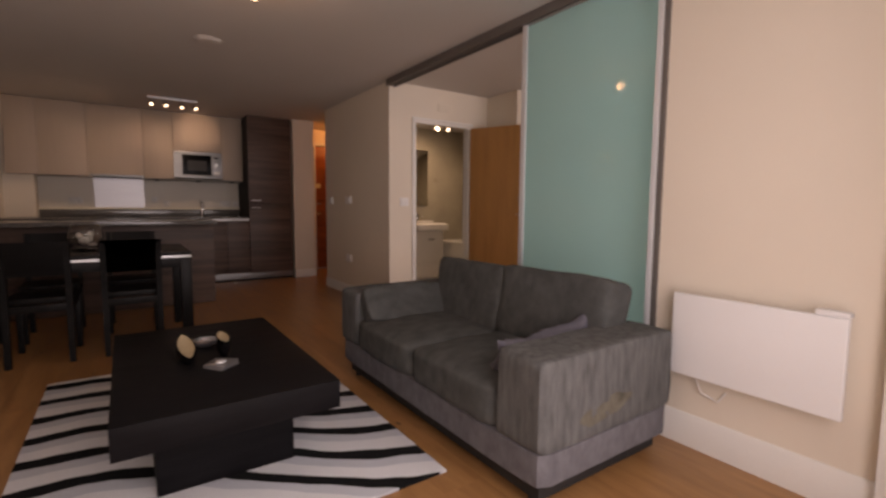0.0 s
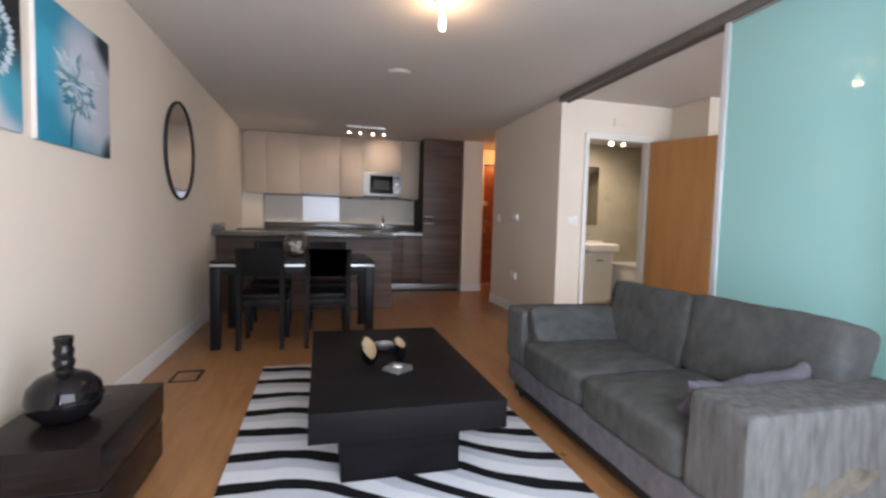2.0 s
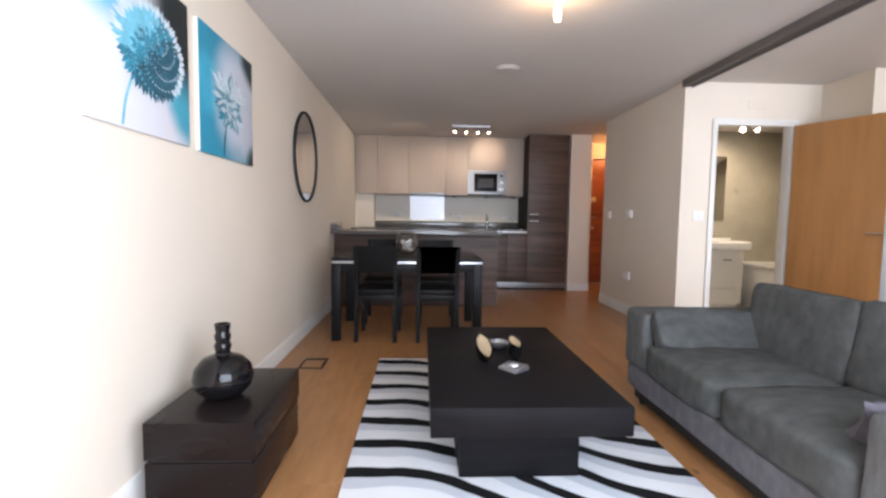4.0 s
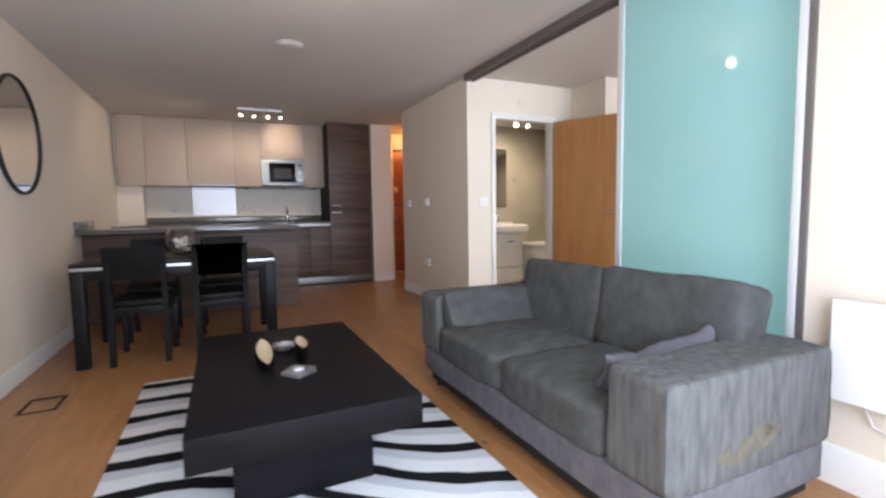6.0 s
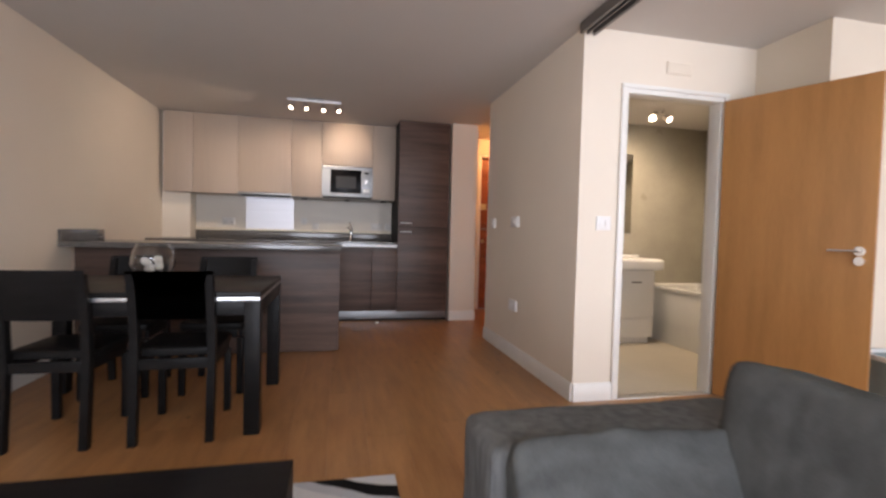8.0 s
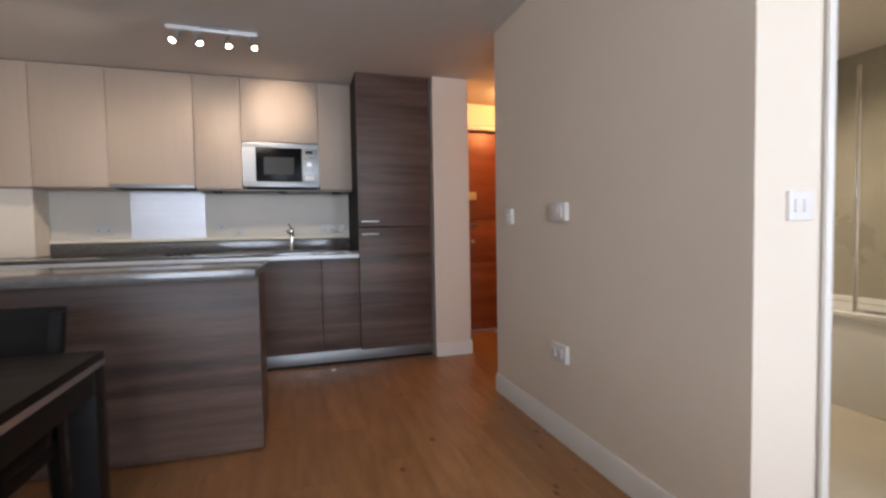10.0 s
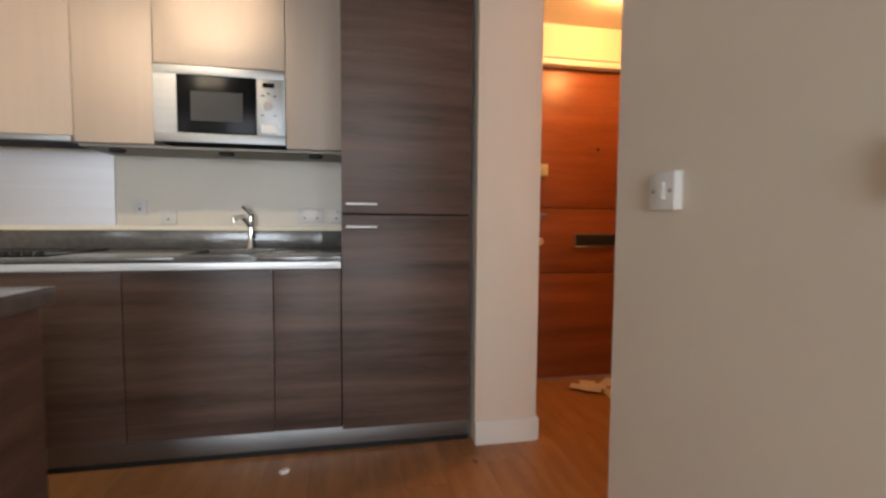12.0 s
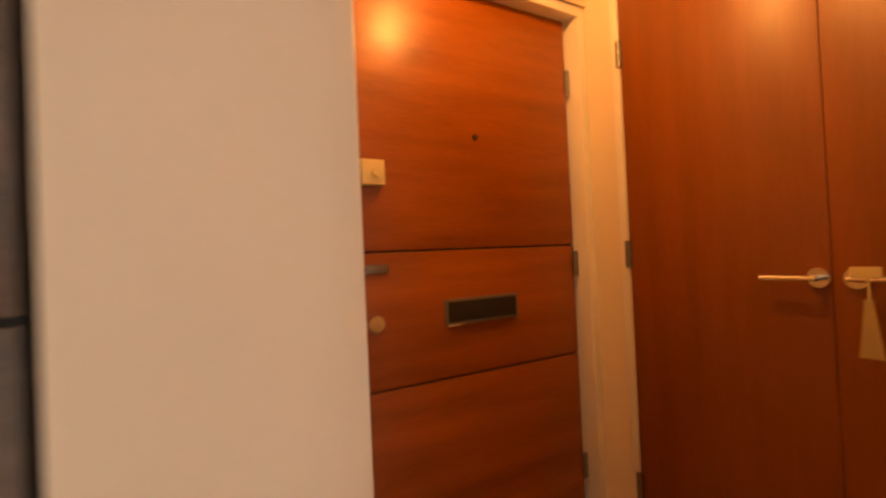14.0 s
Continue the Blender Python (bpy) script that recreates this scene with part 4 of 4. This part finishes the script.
# ---- sofa ----
so = thing("sofa", (2.64, 1.94, 0), "grey suede two-seat sofa with low square arms", "sofa")
S0, S1, Y0, Y1 = 2.235, 3.06, 1.06, 2.81
part("base", cushion(S0 + 0.004, S1, Y0 + 0.004, Y1 - 0.004, 0.098, 0.235, 26, 13, 0.002, 1), SUEDE2, so, "grey suede plinth band")
# black box stands in for the shade under the base
part("shade_block", box(S0 + 0.05, S1 - 0.05, Y0 + 0.05, Y1 - 0.05, 0.03, 0.10), RUBBER, so)
for k, (a, b) in enumerate(((Y0, Y0 + 0.24), (Y1 - 0.24, Y1))):
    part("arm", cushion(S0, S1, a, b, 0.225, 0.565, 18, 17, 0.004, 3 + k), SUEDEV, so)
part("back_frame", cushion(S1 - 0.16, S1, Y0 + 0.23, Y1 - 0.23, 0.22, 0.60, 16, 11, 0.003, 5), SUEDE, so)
ym = (Y0 + Y1) / 2
for k, (a, b) in enumerate(((Y0 + 0.235, ym), (ym, Y1 - 0.235))):
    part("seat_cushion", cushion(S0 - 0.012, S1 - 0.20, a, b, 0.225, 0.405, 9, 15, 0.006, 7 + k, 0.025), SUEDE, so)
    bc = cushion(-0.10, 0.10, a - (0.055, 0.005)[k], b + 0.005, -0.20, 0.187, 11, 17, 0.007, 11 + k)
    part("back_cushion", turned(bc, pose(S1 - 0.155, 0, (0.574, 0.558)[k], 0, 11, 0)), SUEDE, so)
part("arm_cushion", turned(cushion(-0.30, 0.31, -0.055, 0.055, -0.12, 0.12, 7, 17, 0.012, 17), pose(2.565, Y1 - 0.295, 0.480, -34, 2, 0)), SUEDE, so)
bm = bmesh.new()
for k in range(40):
    a = 2 * math.pi * k / 40
    r = 1 + 0.35 * noise.noise(Vector((math.cos(a) * 1.7, math.sin(a) * 1.7, 4)))
    bm.verts.new((2.58 + 0.15 * r * math.cos(a), Y0 - 0.0012, 0.325 + 0.045 * r * math.sin(a) + 0.02 * math.cos(a)))
bm.faces.new(bm.verts[:])
part("stain", bm, STAIN, so, "worn tan patch")
for x in (S0 + 0.08, S1 - 0.08):
    for y in (Y0 + 0.1, Y1 - 0.1):
        part("foot", rod((x, y, 0), (x, y, 0.09), 0.02, 14, 0.026), RUBBER, so)


def pillow(hx, hy, thick, sag, seed):
    """A slack stuffed pillow with drawn-out corners and a sagging upper edge."""
    bm = bmesh.new()
    n = 26
    sheets = []
    for side in (1, -1):
        sheet = []
        for i in range(n + 1):
            for j in range(n + 1):
                u, v = 2 * i / n - 1, 2 * j / n - 1
                fat = ((1 - u * u) * (1 - v * v)) ** 0.4
                p = Vector((hx * u * (1 - 0.07 * (1 - v * v)), hy * v * (1 - 0.09 * (1 - u * u)), side * thick * fat))
                p.y -= sag * (1 - u * u) * max(0, v)
                q = Vector((p.x, p.y, seed))
                p.z += 0.030 * noise.noise(q * 10) + 0.014 * noise.noise(q * 24)
                p.y += 0.012 * noise.noise(q * 12 + Vector((5, 0, 0)))
                sheet.append(bm.verts.new(p))
        sheets.append(sheet)
    for side, sheet in enumerate(sheets):
        for i in range(n):
            for j in range(n):
                f = [sheet[i * (n + 1) + j], sheet[(i + 1) * (n + 1) + j], sheet[(i + 1) * (n + 1) + j + 1], sheet[i * (n + 1) + j + 1]]
                bm.faces.new(f if side == 0 else f[::-1])
    bmesh.ops.remove_doubles(bm, verts=bm.verts[:], dist=0.0004)
    return bm


cu = thing("throw_cushion", (2.60, Y0 + 0.36, 0.42), "slack lilac-grey velvet cushion slumped against the sofa arm", "cushion")
part("cover", turned(pillow(0.285, 0.145, 0.062, 0.060, 2.3), pose(2.60, Y0 + 0.350, 0.470, 124, -7, -4)), PILLOWM, cu)

# ---- rug and coffee table ----
rg = tagged(part("rug", box(0.685, 2.15, 1.49, 3.55, 0.0, 0.011, 0.003), RUG), "zebra striped black white and grey rug", "rug")
ct = thing("coffee_table", (1.41, 2.33, 0.011), "black ash coffee table with a thick top", "table")
part("tabletop", box(1.034, 1.785, 1.714, 2.955, 0.285, 0.397, 0.003), CTW, ct)
part("pedestal", box(1.16, 1.66, 1.93, 2.74, 0.0112, 0.285, 0.003), CTW, ct)


def pinch(a, z):
    """A sine that narrows to pointed ends towards the mouth."""
    s = math.sin(a)
    return s * abs(s) ** (0.55 * z)


def cut_vase(x, y, r, w, h, lean, turn):
    """A long black boat-shaped vase with an open, slightly slanted pale mouth."""
    t = thing("cut_vase", (x, y, 0.397), "long black boat-shaped vase with a pale ivory mouth", "vase", "vases on the coffee table")
    n = 36
    loops = []
    bm = bmesh.new()
    for k, (a, b, z, s) in enumerate(((0.52, 0.62, 0.0, 0.0), (0.66, 0.95, 0.22, 0.1), (0.85, 1.12, 0.60, 0.6), (1.0, 1.0, 1.0, 1.0), (0.972, 0.90, 0.985, 1.0))):
        loops.append([bm.verts.new((r * a * math.cos(2 * math.pi * i / n), w * b * pinch(2 * math.pi * i / n, z), h * z + lean * s * math.cos(2 * math.pi * i / n))) for i in range(n)])
    for p, q in zip(loops, loops[1:]):
        for i in range(n):
            bm.faces.new((p[i], p[(i + 1) % n], q[(i + 1) % n], q[i]))
    bm.faces.new(loops[0][::-1])
    part("body", turned(bm, pose(x, y, 0.397, 0, 0, turn)), BLACKCER, t)
    bm = bmesh.new()
    rings = []
    for a, dz in ((0.970, -0.0035), (0.8, -0.009), (0.45, -0.014)):
        rings.append([bm.verts.new((r * a * math.cos(2 * math.pi * i / n), w * a * 0.93 * pinch(2 * math.pi * i / n, 1.0), h + dz + lean * a * math.cos(2 * math.pi * i / n))) for i in range(n)])
    for p, q in zip(rings, rings[1:]):
        for i in range(n):
            bm.faces.new((p[i], p[(i + 1) % n], q[(i + 1) % n], q[i]))
    bm.faces.new(rings[-1])
    part("mouth", turned(bm, pose(x, y, 0.397, 0, 0, turn)), IVORY, t, "pale ivory mouth")


cut_vase(1.305, 2.306, 0.135, 0.036, 0.070, 0.022, 91)
cut_vase(1.458, 2.315, 0.094, 0.027, 0.086, 0.005, 90)
bw = tagged(part("pewter_bowl", lathe([(0, 0.0), (0.03, 0.0), (0.05, 0.012), (0.058, 0.03), (0.055, 0.03), (0.045, 0.014), (0, 0.006)], (1.405, 2.50, 0.3972), 28), PEWTER), "small pewter bowl on the coffee table", "bowl")
cs = thing("coaster_stack", (1.42, 2.14, 0.397), "stack of silver coasters on the coffee table", "coasters")
for k in range(3):
    part("coaster", turned(box(-0.05, 0.05, -0.05, 0.05, 0, 0.006, 0.002), pose(1.42, 2.14, 0.3975 + 0.0065 * k, 0, 0, 38 + 7 * k)), PEWTER, cs)
part("coaster_inlay", lathe([(0, 0), (0.022, 0), (0.020, 0.004), (0, 0.004)], (1.42, 2.14, 0.4165), 24), FRAMEM, cs, "pale round inlay")

# ---- sideboard corner ----
sd = thing("sideboard", (0.22, 2.0, 0), "low wenge drawer chest against the cream wall", "sideboard")
part("upper_drawer", box(0.03, 0.413, 1.702, 2.300, 0.215, 0.352, 0.003), WENGE, sd)
part("gap", box(0.045, 0.398, 1.717, 2.285, 0.20, 0.216), GAP, sd)
part("lower_drawer", box(0.03, 0.408, 1.707, 2.295, 0.03, 0.203, 0.003), WENGE, sd)
part("plinth", box(0.05, 0.38, 1.737, 2.265, 0.0, 0.031), GAP, sd)
bv = thing("bottle_vase", (0.205, 1.95, 0.352), "round glossy black bottle vase with a ribbed neck", "vase")
part("body", lathe([(0, 0), (0.05, 0.0), (0.075, 0.012), (0.105, 0.045), (0.115, 0.085), (0.105, 0.125), (0.075, 0.158), (0.035, 0.173), (0, 0.174)], (0.205, 1.95, 0.3525), 44), BLACKCER, bv)
part("neck", lathe([(0.034, 0.172), (0.027, 0.182), (0.031, 0.197), (0.033, 0.21), (0.026, 0.222), (0.030, 0.237), (0.031, 0.25), (0.025, 0.262), (0.028, 0.276), (0.030, 0.296), (0.024, 0.296), (0.02, 0.18), (0, 0.176)], (0.205, 1.95, 0.3525), 32), BLACKCER, bv, "ribbed black neck")


# ---- pictures and mirror on the long wall ----
def petal(bm, c, d, length, width, lift):
    """A flat pointed petal on a sheet that faces +x; c, d in (y, z)."""
    s = Vector((-d[1], d[0])) * width
    a, b = Vector(c), Vector(c) + Vector(d) * length
    m1 = Vector(c) + Vector(d) * length * 0.6
    vs = [bm.verts.new((lift, *q)) for q in (a, m1 - s, b, m1 + s)]
    bm.faces.new(vs)


PF = LW + 0.021  # printed face of the canvases


def canvas(name, label, y0, y1, z0, z1, paint):
    t = thing(name, (LW + 0.01, (y0 + y1) / 2, z0), label, "picture", "flower pictures")
    part("canvas", box(LW + 0.001, LW + 0.020, y0, y1, z0, z1, 0.002), paint, t)
    for a in (y0 - 0.0015, y1):
        part("canvas_edge", box(LW + 0.0005, LW + 0.018, a, a + 0.0015, z0, z1), PAPER, t)
    return t


def stem(t, top, foot, w, material):
    bm = bmesh.new()
    prev = None
    for k in range(7):
        u = k / 6
        y, z = top[0] + (foot[0] - top[0]) * u - 0.012 * math.sin(math.pi * u), top[1] + (foot[1] - top[1]) * u
        cur = (bm.verts.new((PF, y - w, z)), bm.verts.new((PF, y + w, z)))
        if prev:
            bm.faces.new((prev[0], prev[1], cur[1], cur[0]))
        prev = cur
    part("stem", bm, material, t)


def thistle_picture():
    """A round head of many drop-shaped florets, dark below and pale at the rim."""
    t = canvas("flower_picture", "canvas print of a round teal thistle head on white and black", 1.572, 2.222, 1.38, 1.98, PIC1)
    stem(t, (1.825, 1.58), (1.755, 1.386), 0.007, PETALC)
    rnd = random.Random(8)
    tone = {k: bmesh.new() for k in ("dark", "teal", "cyan", "pale")}
    cy, cz, count = 1.955, 1.695, 420
    for i in range(count):
        r = math.sqrt((i + 0.5) / count)
        a = i * 2.39996
        d = Vector((math.cos(a), math.sin(a)))
        c = (cy + d.x * (0.205 * r - 0.018), cz + d.y * (0.160 * r - 0.018))
        light = -0.7 * d.x * r + 0.75 * d.y * r + 0.3 * (rnd.random() - 0.5)
        k = "cyan" if light > 0.40 else "teal" if light > -0.05 else "dark"
        rim = r > 0.86
        if rim and (d.x > 0.15 or d.y > 0.35) and d.y > -0.75:
            k = "pale"
        ln = 0.026 + 0.026 * r + (0.028 if rim and d.x < -0.3 and d.y > -0.1 else 0)
        if rim and d.x < -0.3 and d.y > -0.1 and i % 2:
            k = "pale"
        lift = PF + 0.0002 + 0.0010 * (1 - r)
        petal(tone[k], c, d, ln, 0.0085, lift)
        if k != "pale" and 0.22 < r < 0.9 and i % 3 == 0:
            petal(tone["pale" if d.x > -0.2 else "cyan"], (c[0] + d.x * ln * 0.62, c[1] + d.y * ln * 0.62), d, 0.014, 0.0042, lift + 0.0011)
    for k, nm, mt in (("dark", "shaded_floret_print", PETALD), ("teal", "floret_print", PETALT), ("cyan", "lit_floret_print", PETALC), ("pale", "floret_tip_print", PETALW)):
        tagged(part(nm, tone[k], mt, t), "", "", "", "stuff")


def open_flower_picture():
    """A pale open flower over a ruff of pointed grey-teal leaves."""
    t = canvas("flower_picture", "canvas print of a pale open flower on teal", 2.318, 2.985, 1.377, 1.98, PIC2)
    stem(t, (2.63, 1.60), (2.575, 1.383), 0.0085, PETALD)
    rnd = random.Random(3)
    tone = {k: bmesh.new() for k in ("dark", "teal", "pale")}
    for i in range(90):
        a = radians(8 + 164 * rnd.random())
        d = (math.cos(a) * 1.35, math.sin(a))
        c = (2.65 + 0.16 * (rnd.random() - 0.5), 1.665 + 0.07 * rnd.random())
        petal(tone["teal" if i % 4 == 0 else "pale"], c, d, 0.05 + 0.09 * rnd.random(), 0.0075, PF + 0.0002 + 0.00001 * i)
    for i in range(84):
        low = i % 3 == 0
        a = radians(165 + 210 * rnd.random())
        d = (math.cos(a) * 1.35, math.sin(a) * 0.9 + 0.12)
        c = (2.65 + 0.17 * (rnd.random() - 0.5), (1.605 if low else 1.665) + 0.05 * (rnd.random() - 0.5))
        k = ("dark", "teal", "pale", "teal", "pale")[i % 5]
        petal(tone[k], c, d, (0.05 if low else 0.06) + 0.07 * rnd.random(), 0.010, PF + 0.0012 + 0.00001 * i)
    for k, nm, mt in (("dark", "shaded_leaf_print", PETALT), ("teal", "leaf_print", PETALS), ("pale", "petal_print", PETALW)):
        tagged(part(nm, tone[k], mt, t), "", "", "", "stuff")


thistle_picture()
open_flower_picture()

mi = thing("round_mirror", (LW + 0.015, 4.31, 1.185), "large round mirror with a thin black rim", "mirror")
part("mirror_glass", rod((LW + 0.004, 4.31, 1.595), (LW + 0.016, 4.31, 1.595), 0.378, 72), MIRROR, mi, "silvered glass")
bm = bmesh.new()
n, m_ = 72, 10
rings = []
for i in range(n):
    a = 2 * math.pi * i / n
    ring = []
    for j in range(m_):
        b = 2 * math.pi * j / m_
        r = 0.385 + 0.011 * math.cos(b)
        ring.append(bm.verts.new((LW + 0.016 + 0.014 * math.sin(b), 4.31 + r * math.cos(a), 1.595 + r * math.sin(a))))
    rings.append(ring)
for i in range(n):
    p, q = rings[i], rings[(i + 1) % n]
    for j in range(m_):
        bm.faces.new((p[j], q[j], q[(j + 1) % m_], p[(j + 1) % m_]))
part("rim", bm, RUBBER, mi, "black rim")

# ---- floor box and litter ----
fb = thing("floor_socket_box", (0.21, 3.46, 0), "steel floor socket lid flush in the boards", "floor box")
part("lid", box(0.145, 0.283, 3.355, 3.555, 0.0005, 0.003, 0.0005), FLOORW, fb)
part("lid_frame", joined(box(0.127, 0.145, 3.34, 3.57, 0.0, 0.005, 0.001), box(0.283, 0.302, 3.34, 3.57, 0.0, 0.005, 0.001), box(0.145, 0.283, 3.34, 3.355, 0.0, 0.005, 0.001), box(0.145, 0.283, 3.535, 3.57, 0.0005, 0.0052, 0.001)), RUBBER, fb)
tagged(part("paper_scrap", turned(cushion(-0.022, 0.022, -0.015, 0.015, 0, 0.018, 3, 4, 0.006, 31), pose(2.34, 6.86, 0, 0, 0, 30)), PAPER), "crumpled white paper scrap on the floor", "litter")
for k, (x, y, w, h, a, mt, lb) in enumerate(((4.14, 7.60, 0.10, 0.20, -25, PAPER, "white letter on the hall floor"), (4.26, 7.52, 0.11, 0.22, 15, PAPER, "white letter on the hall floor"), (4.22, 7.40, 0.11, 0.15, -12, PAPER, "white letter on the hall floor"), (4.36, 7.58, 0.11, 0.22, 40, PAPER, "white letter on the hall floor"), (4.42, 7.40, 0.105, 0.15, 30, PAPERD, "dark booklet on the hall floor"), (4.19, 7.24, 0.05, 0.07, 10, PAPER, "small white card on the hall floor"), (4.30, 7.36, 0.11, 0.16, -35, PAPER, "white letter on the hall floor"), (4.08, 7.52, 0.09, 0.19, 55, PAPER, "white letter on the hall floor"))):
    bm = turned(box(-w / 2, w / 2, -h / 2, h / 2, 0, 0.0025, 0.0006), pose(x, y, 0.0006 + 0.003 * k, 0, 0, a))
    tagged(part("letter" if mt is PAPER else "booklet", bm, mt), lb, "mail", "mail on the hall floor")
tagged(part("red_card", turned(box(-0.02, 0.02, -0.012, 0.012, 0, 0.002), pose(4.23, 7.50, 0.021, 0, 0, 20)), REDP), "small red card on the letters", "mail")

# ---- bathroom ----
vu = thing("vanity_unit", (4.85, 5.8, 0), "white gloss vanity unit below the basin", "cabinet")
part("body", box(4.50, 4.955, 5.62, 5.990, 0.06, 0.72, 0.002), WHITE, vu)
part("drawer", box(4.502, 4.953, 5.598, 5.618, 0.262, 0.715, 0.003), WHITE, vu)
part("drawer", box(4.502, 4.953, 5.600, 5.618, 0.065, 0.252, 0.003), WHITE, vu)
part("handle", box(4.70, 4.80, 5.585, 5.600, 0.60, 0.615, 0.003), TRACKM, vu)
part("plinth", box(4.52, 4.94, 5.65, 5.990, 0, 0.06), WHITE, vu)
ba_ = thing("washbasin", (4.83, 5.78, 0.72), "white ceramic washbasin on the vanity", "basin")
part("bowl", cushion(4.46, 5.03, 5.50, 5.989, 0.722, 0.845, 6, 11, 0.0, 0), CERAMIC, ba_)
part("back_ledge", box(4.48, 5.01, 5.93, 5.989, 0.84, 0.865, 0.008), CERAMIC, ba_)
part("tap", joined(rod((4.74, 5.96, 0.86), (4.74, 5.96, 0.97), 0.018), rod((4.74, 5.96, 0.95), (4.74, 5.83, 0.93), 0.012)), CHROME, ba_, "chrome tap")
bt = thing("bathtub", (5.45, 5.2, 0), "white bathtub with a plain panel", "bathtub")
part("side_panel", box(5.11, 5.13, 4.345, 5.989, 0.0, 0.52, 0.003), CERAMIC, bt)
part("rim", joined(box(5.10, 5.17, 4.345, 5.989, 0.52, 0.56, 0.01), box(5.77, 5.832, 4.345, 5.989, 0.52, 0.56, 0.01), box(5.17, 5.77, 4.345, 4.42, 0.52, 0.558, 0.006), box(5.17, 5.77, 5.96, 5.989, 0.52, 0.558, 0.006)), CERAMIC, bt)
part("basin", joined(box(5.17, 5.19, 4.42, 5.96, 0.12, 0.52), box(5.75, 5.77, 4.42, 5.96, 0.12, 0.52), box(5.19, 5.75, 4.42, 4.44, 0.12, 0.52), box(5.19, 5.75, 5.94, 5.96, 0.12, 0.52), box(5.17, 5.77, 4.42, 5.96, 0.10, 0.12)), CERAMIC, bt)
sh = thing("shower_screen", (5.135, 4.9, 0.56), "clear glass shower screen with a chrome post on the bath", "shower screen")
part("post", rod((5.135, 5.05, 0.56), (5.135, 5.05, 1.95), 0.012), CHROME, sh)
part("bottom_rail", box(5.125, 5.145, 4.36, 5.04, 0.561, 0.58, 0.002), CHROME, sh)
pg = part("pane", box(5.132, 5.138, 4.36, 5.04, 0.58, 1.94), GLASS, sh)
pg.visible_shadow = False
bmr = thing("bathroom_mirror", (4.70, 5.989, 1.18), "frameless rectangular bathroom mirror above the basin", "mirror")
part("mirror_glass", box(4.45, 4.93, 5.979, 5.991, 1.09, 1.92, 0.002), MIRROR, bmr)
BZ = 2.238
bl = thing("bathroom_spotlight", (4.80, 5.43, BZ), "ceiling plate with two lit bathroom spots", "spotlight")
part("plate", lathe([(0, 0), (0.05, 0), (0.048, -0.02), (0, -0.022)], (4.80, 5.43, BZ)), CHROME, bl)
for x, s in ((4.72, -1), (4.88, 1)):
    o = Vector((x, 5.42, BZ - 0.07))
    d = Vector((s * 0.35, -0.7, -0.6)).normalized()
    sp = part("spot", joined(rod(o - d * 0.04, o + d * 0.03, 0.022, 20, 0.032), rod((4.80, 5.43, BZ - 0.02), o, 0.007, 10)), CHROME, bl)
    q = sub("lamp_lens", rod(o + d * 0.0305, o + d * 0.034, 0.028, 20), SPOTG, sp, "lit halogen lamp")
    q.visible_shadow = False

# the bedside thing by the wall
bn = thing("laundry_basket", (5.0, 3.50, 0), "grey round basket with a white rim by the bedroom wall", "basket")
part("body", lathe([(0, 0), (0.17, 0), (0.20, 0.40), (0.19, 0.40), (0.16, 0.02), (0, 0.02)], (5.0, 3.50, 0)), BASKET, bn)
part("rim", lathe([(0.19, 0.40), (0.207, 0.40), (0.207, 0.425), (0.19, 0.425)], (5.0, 3.50, 0)), PLASTIC, bn)

# hall downlight, flush with the ceiling
hl = thing("hall_downlight", (4.10, 7.20, CZ), "flush round lit downlight in the hall ceiling", "lamp")
part("ring", lathe([(0.042, 0), (0.056, 0), (0.054, -0.006), (0.042, -0.008)], (4.10, 7.20, CZ)), CHROME, hl)
q = part("lamp_lens", lathe([(0, -0.001), (0.042, -0.001), (0.042, -0.005), (0, -0.006)], (4.10, 7.20, CZ), 24), BULB, hl, "lit warm lamp")
q.visible_shadow = False

# ---- floor boards ----
BW, BL = 0.192, 1.29
bm = bmesh.new()
bmesh.ops.create_cube(bm, size=1, matrix=Matrix.Translation((0, 0, -0.0075)) @ Matrix.Diagonal((BW - 0.0004, BL - 0.0004, 0.015, 1)))
bmesh.ops.bevel(bm, geom=[e for e in bm.edges if all(v.co.z > -0.001 for v in e.verts)], offset=0.0006, segments=1, affect="EDGES")
board_mesh = bpy.data.meshes.new("floor_board")
bm.to_mesh(board_mesh)
bm.free()
board_mesh.materials.append(FLOORW)
floor_ob = bpy.data.objects["floor"]
rnd = random.Random(5)
spans = [(LW, 3.40, -0.5, 7.65), (3.40, 4.64, -0.5, BY + 0.01), (4.64, 6.5, -0.5, 3.76), (3.40, 4.90, 6.045, 7.82)]
for i in range(36):
    x = LW + BW * (i + 0.5)
    shift = rnd.random() * BL
    for x0, x1, lo_y, hi_y in spans:
        if not (x0 <= x < x1):
            continue
        if i == 17 and lo_y == -0.5:
            hi_y = 7.65
        y = -0.5 - shift
        while y < hi_y:
            lo, hi = max(y, lo_y), min(y + BL, hi_y)
            y += BL
            if hi - lo < 0.04:
                continue
            ob = new("board", board_mesh)
            ob.location, ob.scale = (x, (lo + hi) / 2, 0), (1, (hi - lo) / BL, 1)
            if rnd.random() < 0.5:
                ob.rotation_euler = (0, 0, math.pi)
            ob.parent = floor_ob
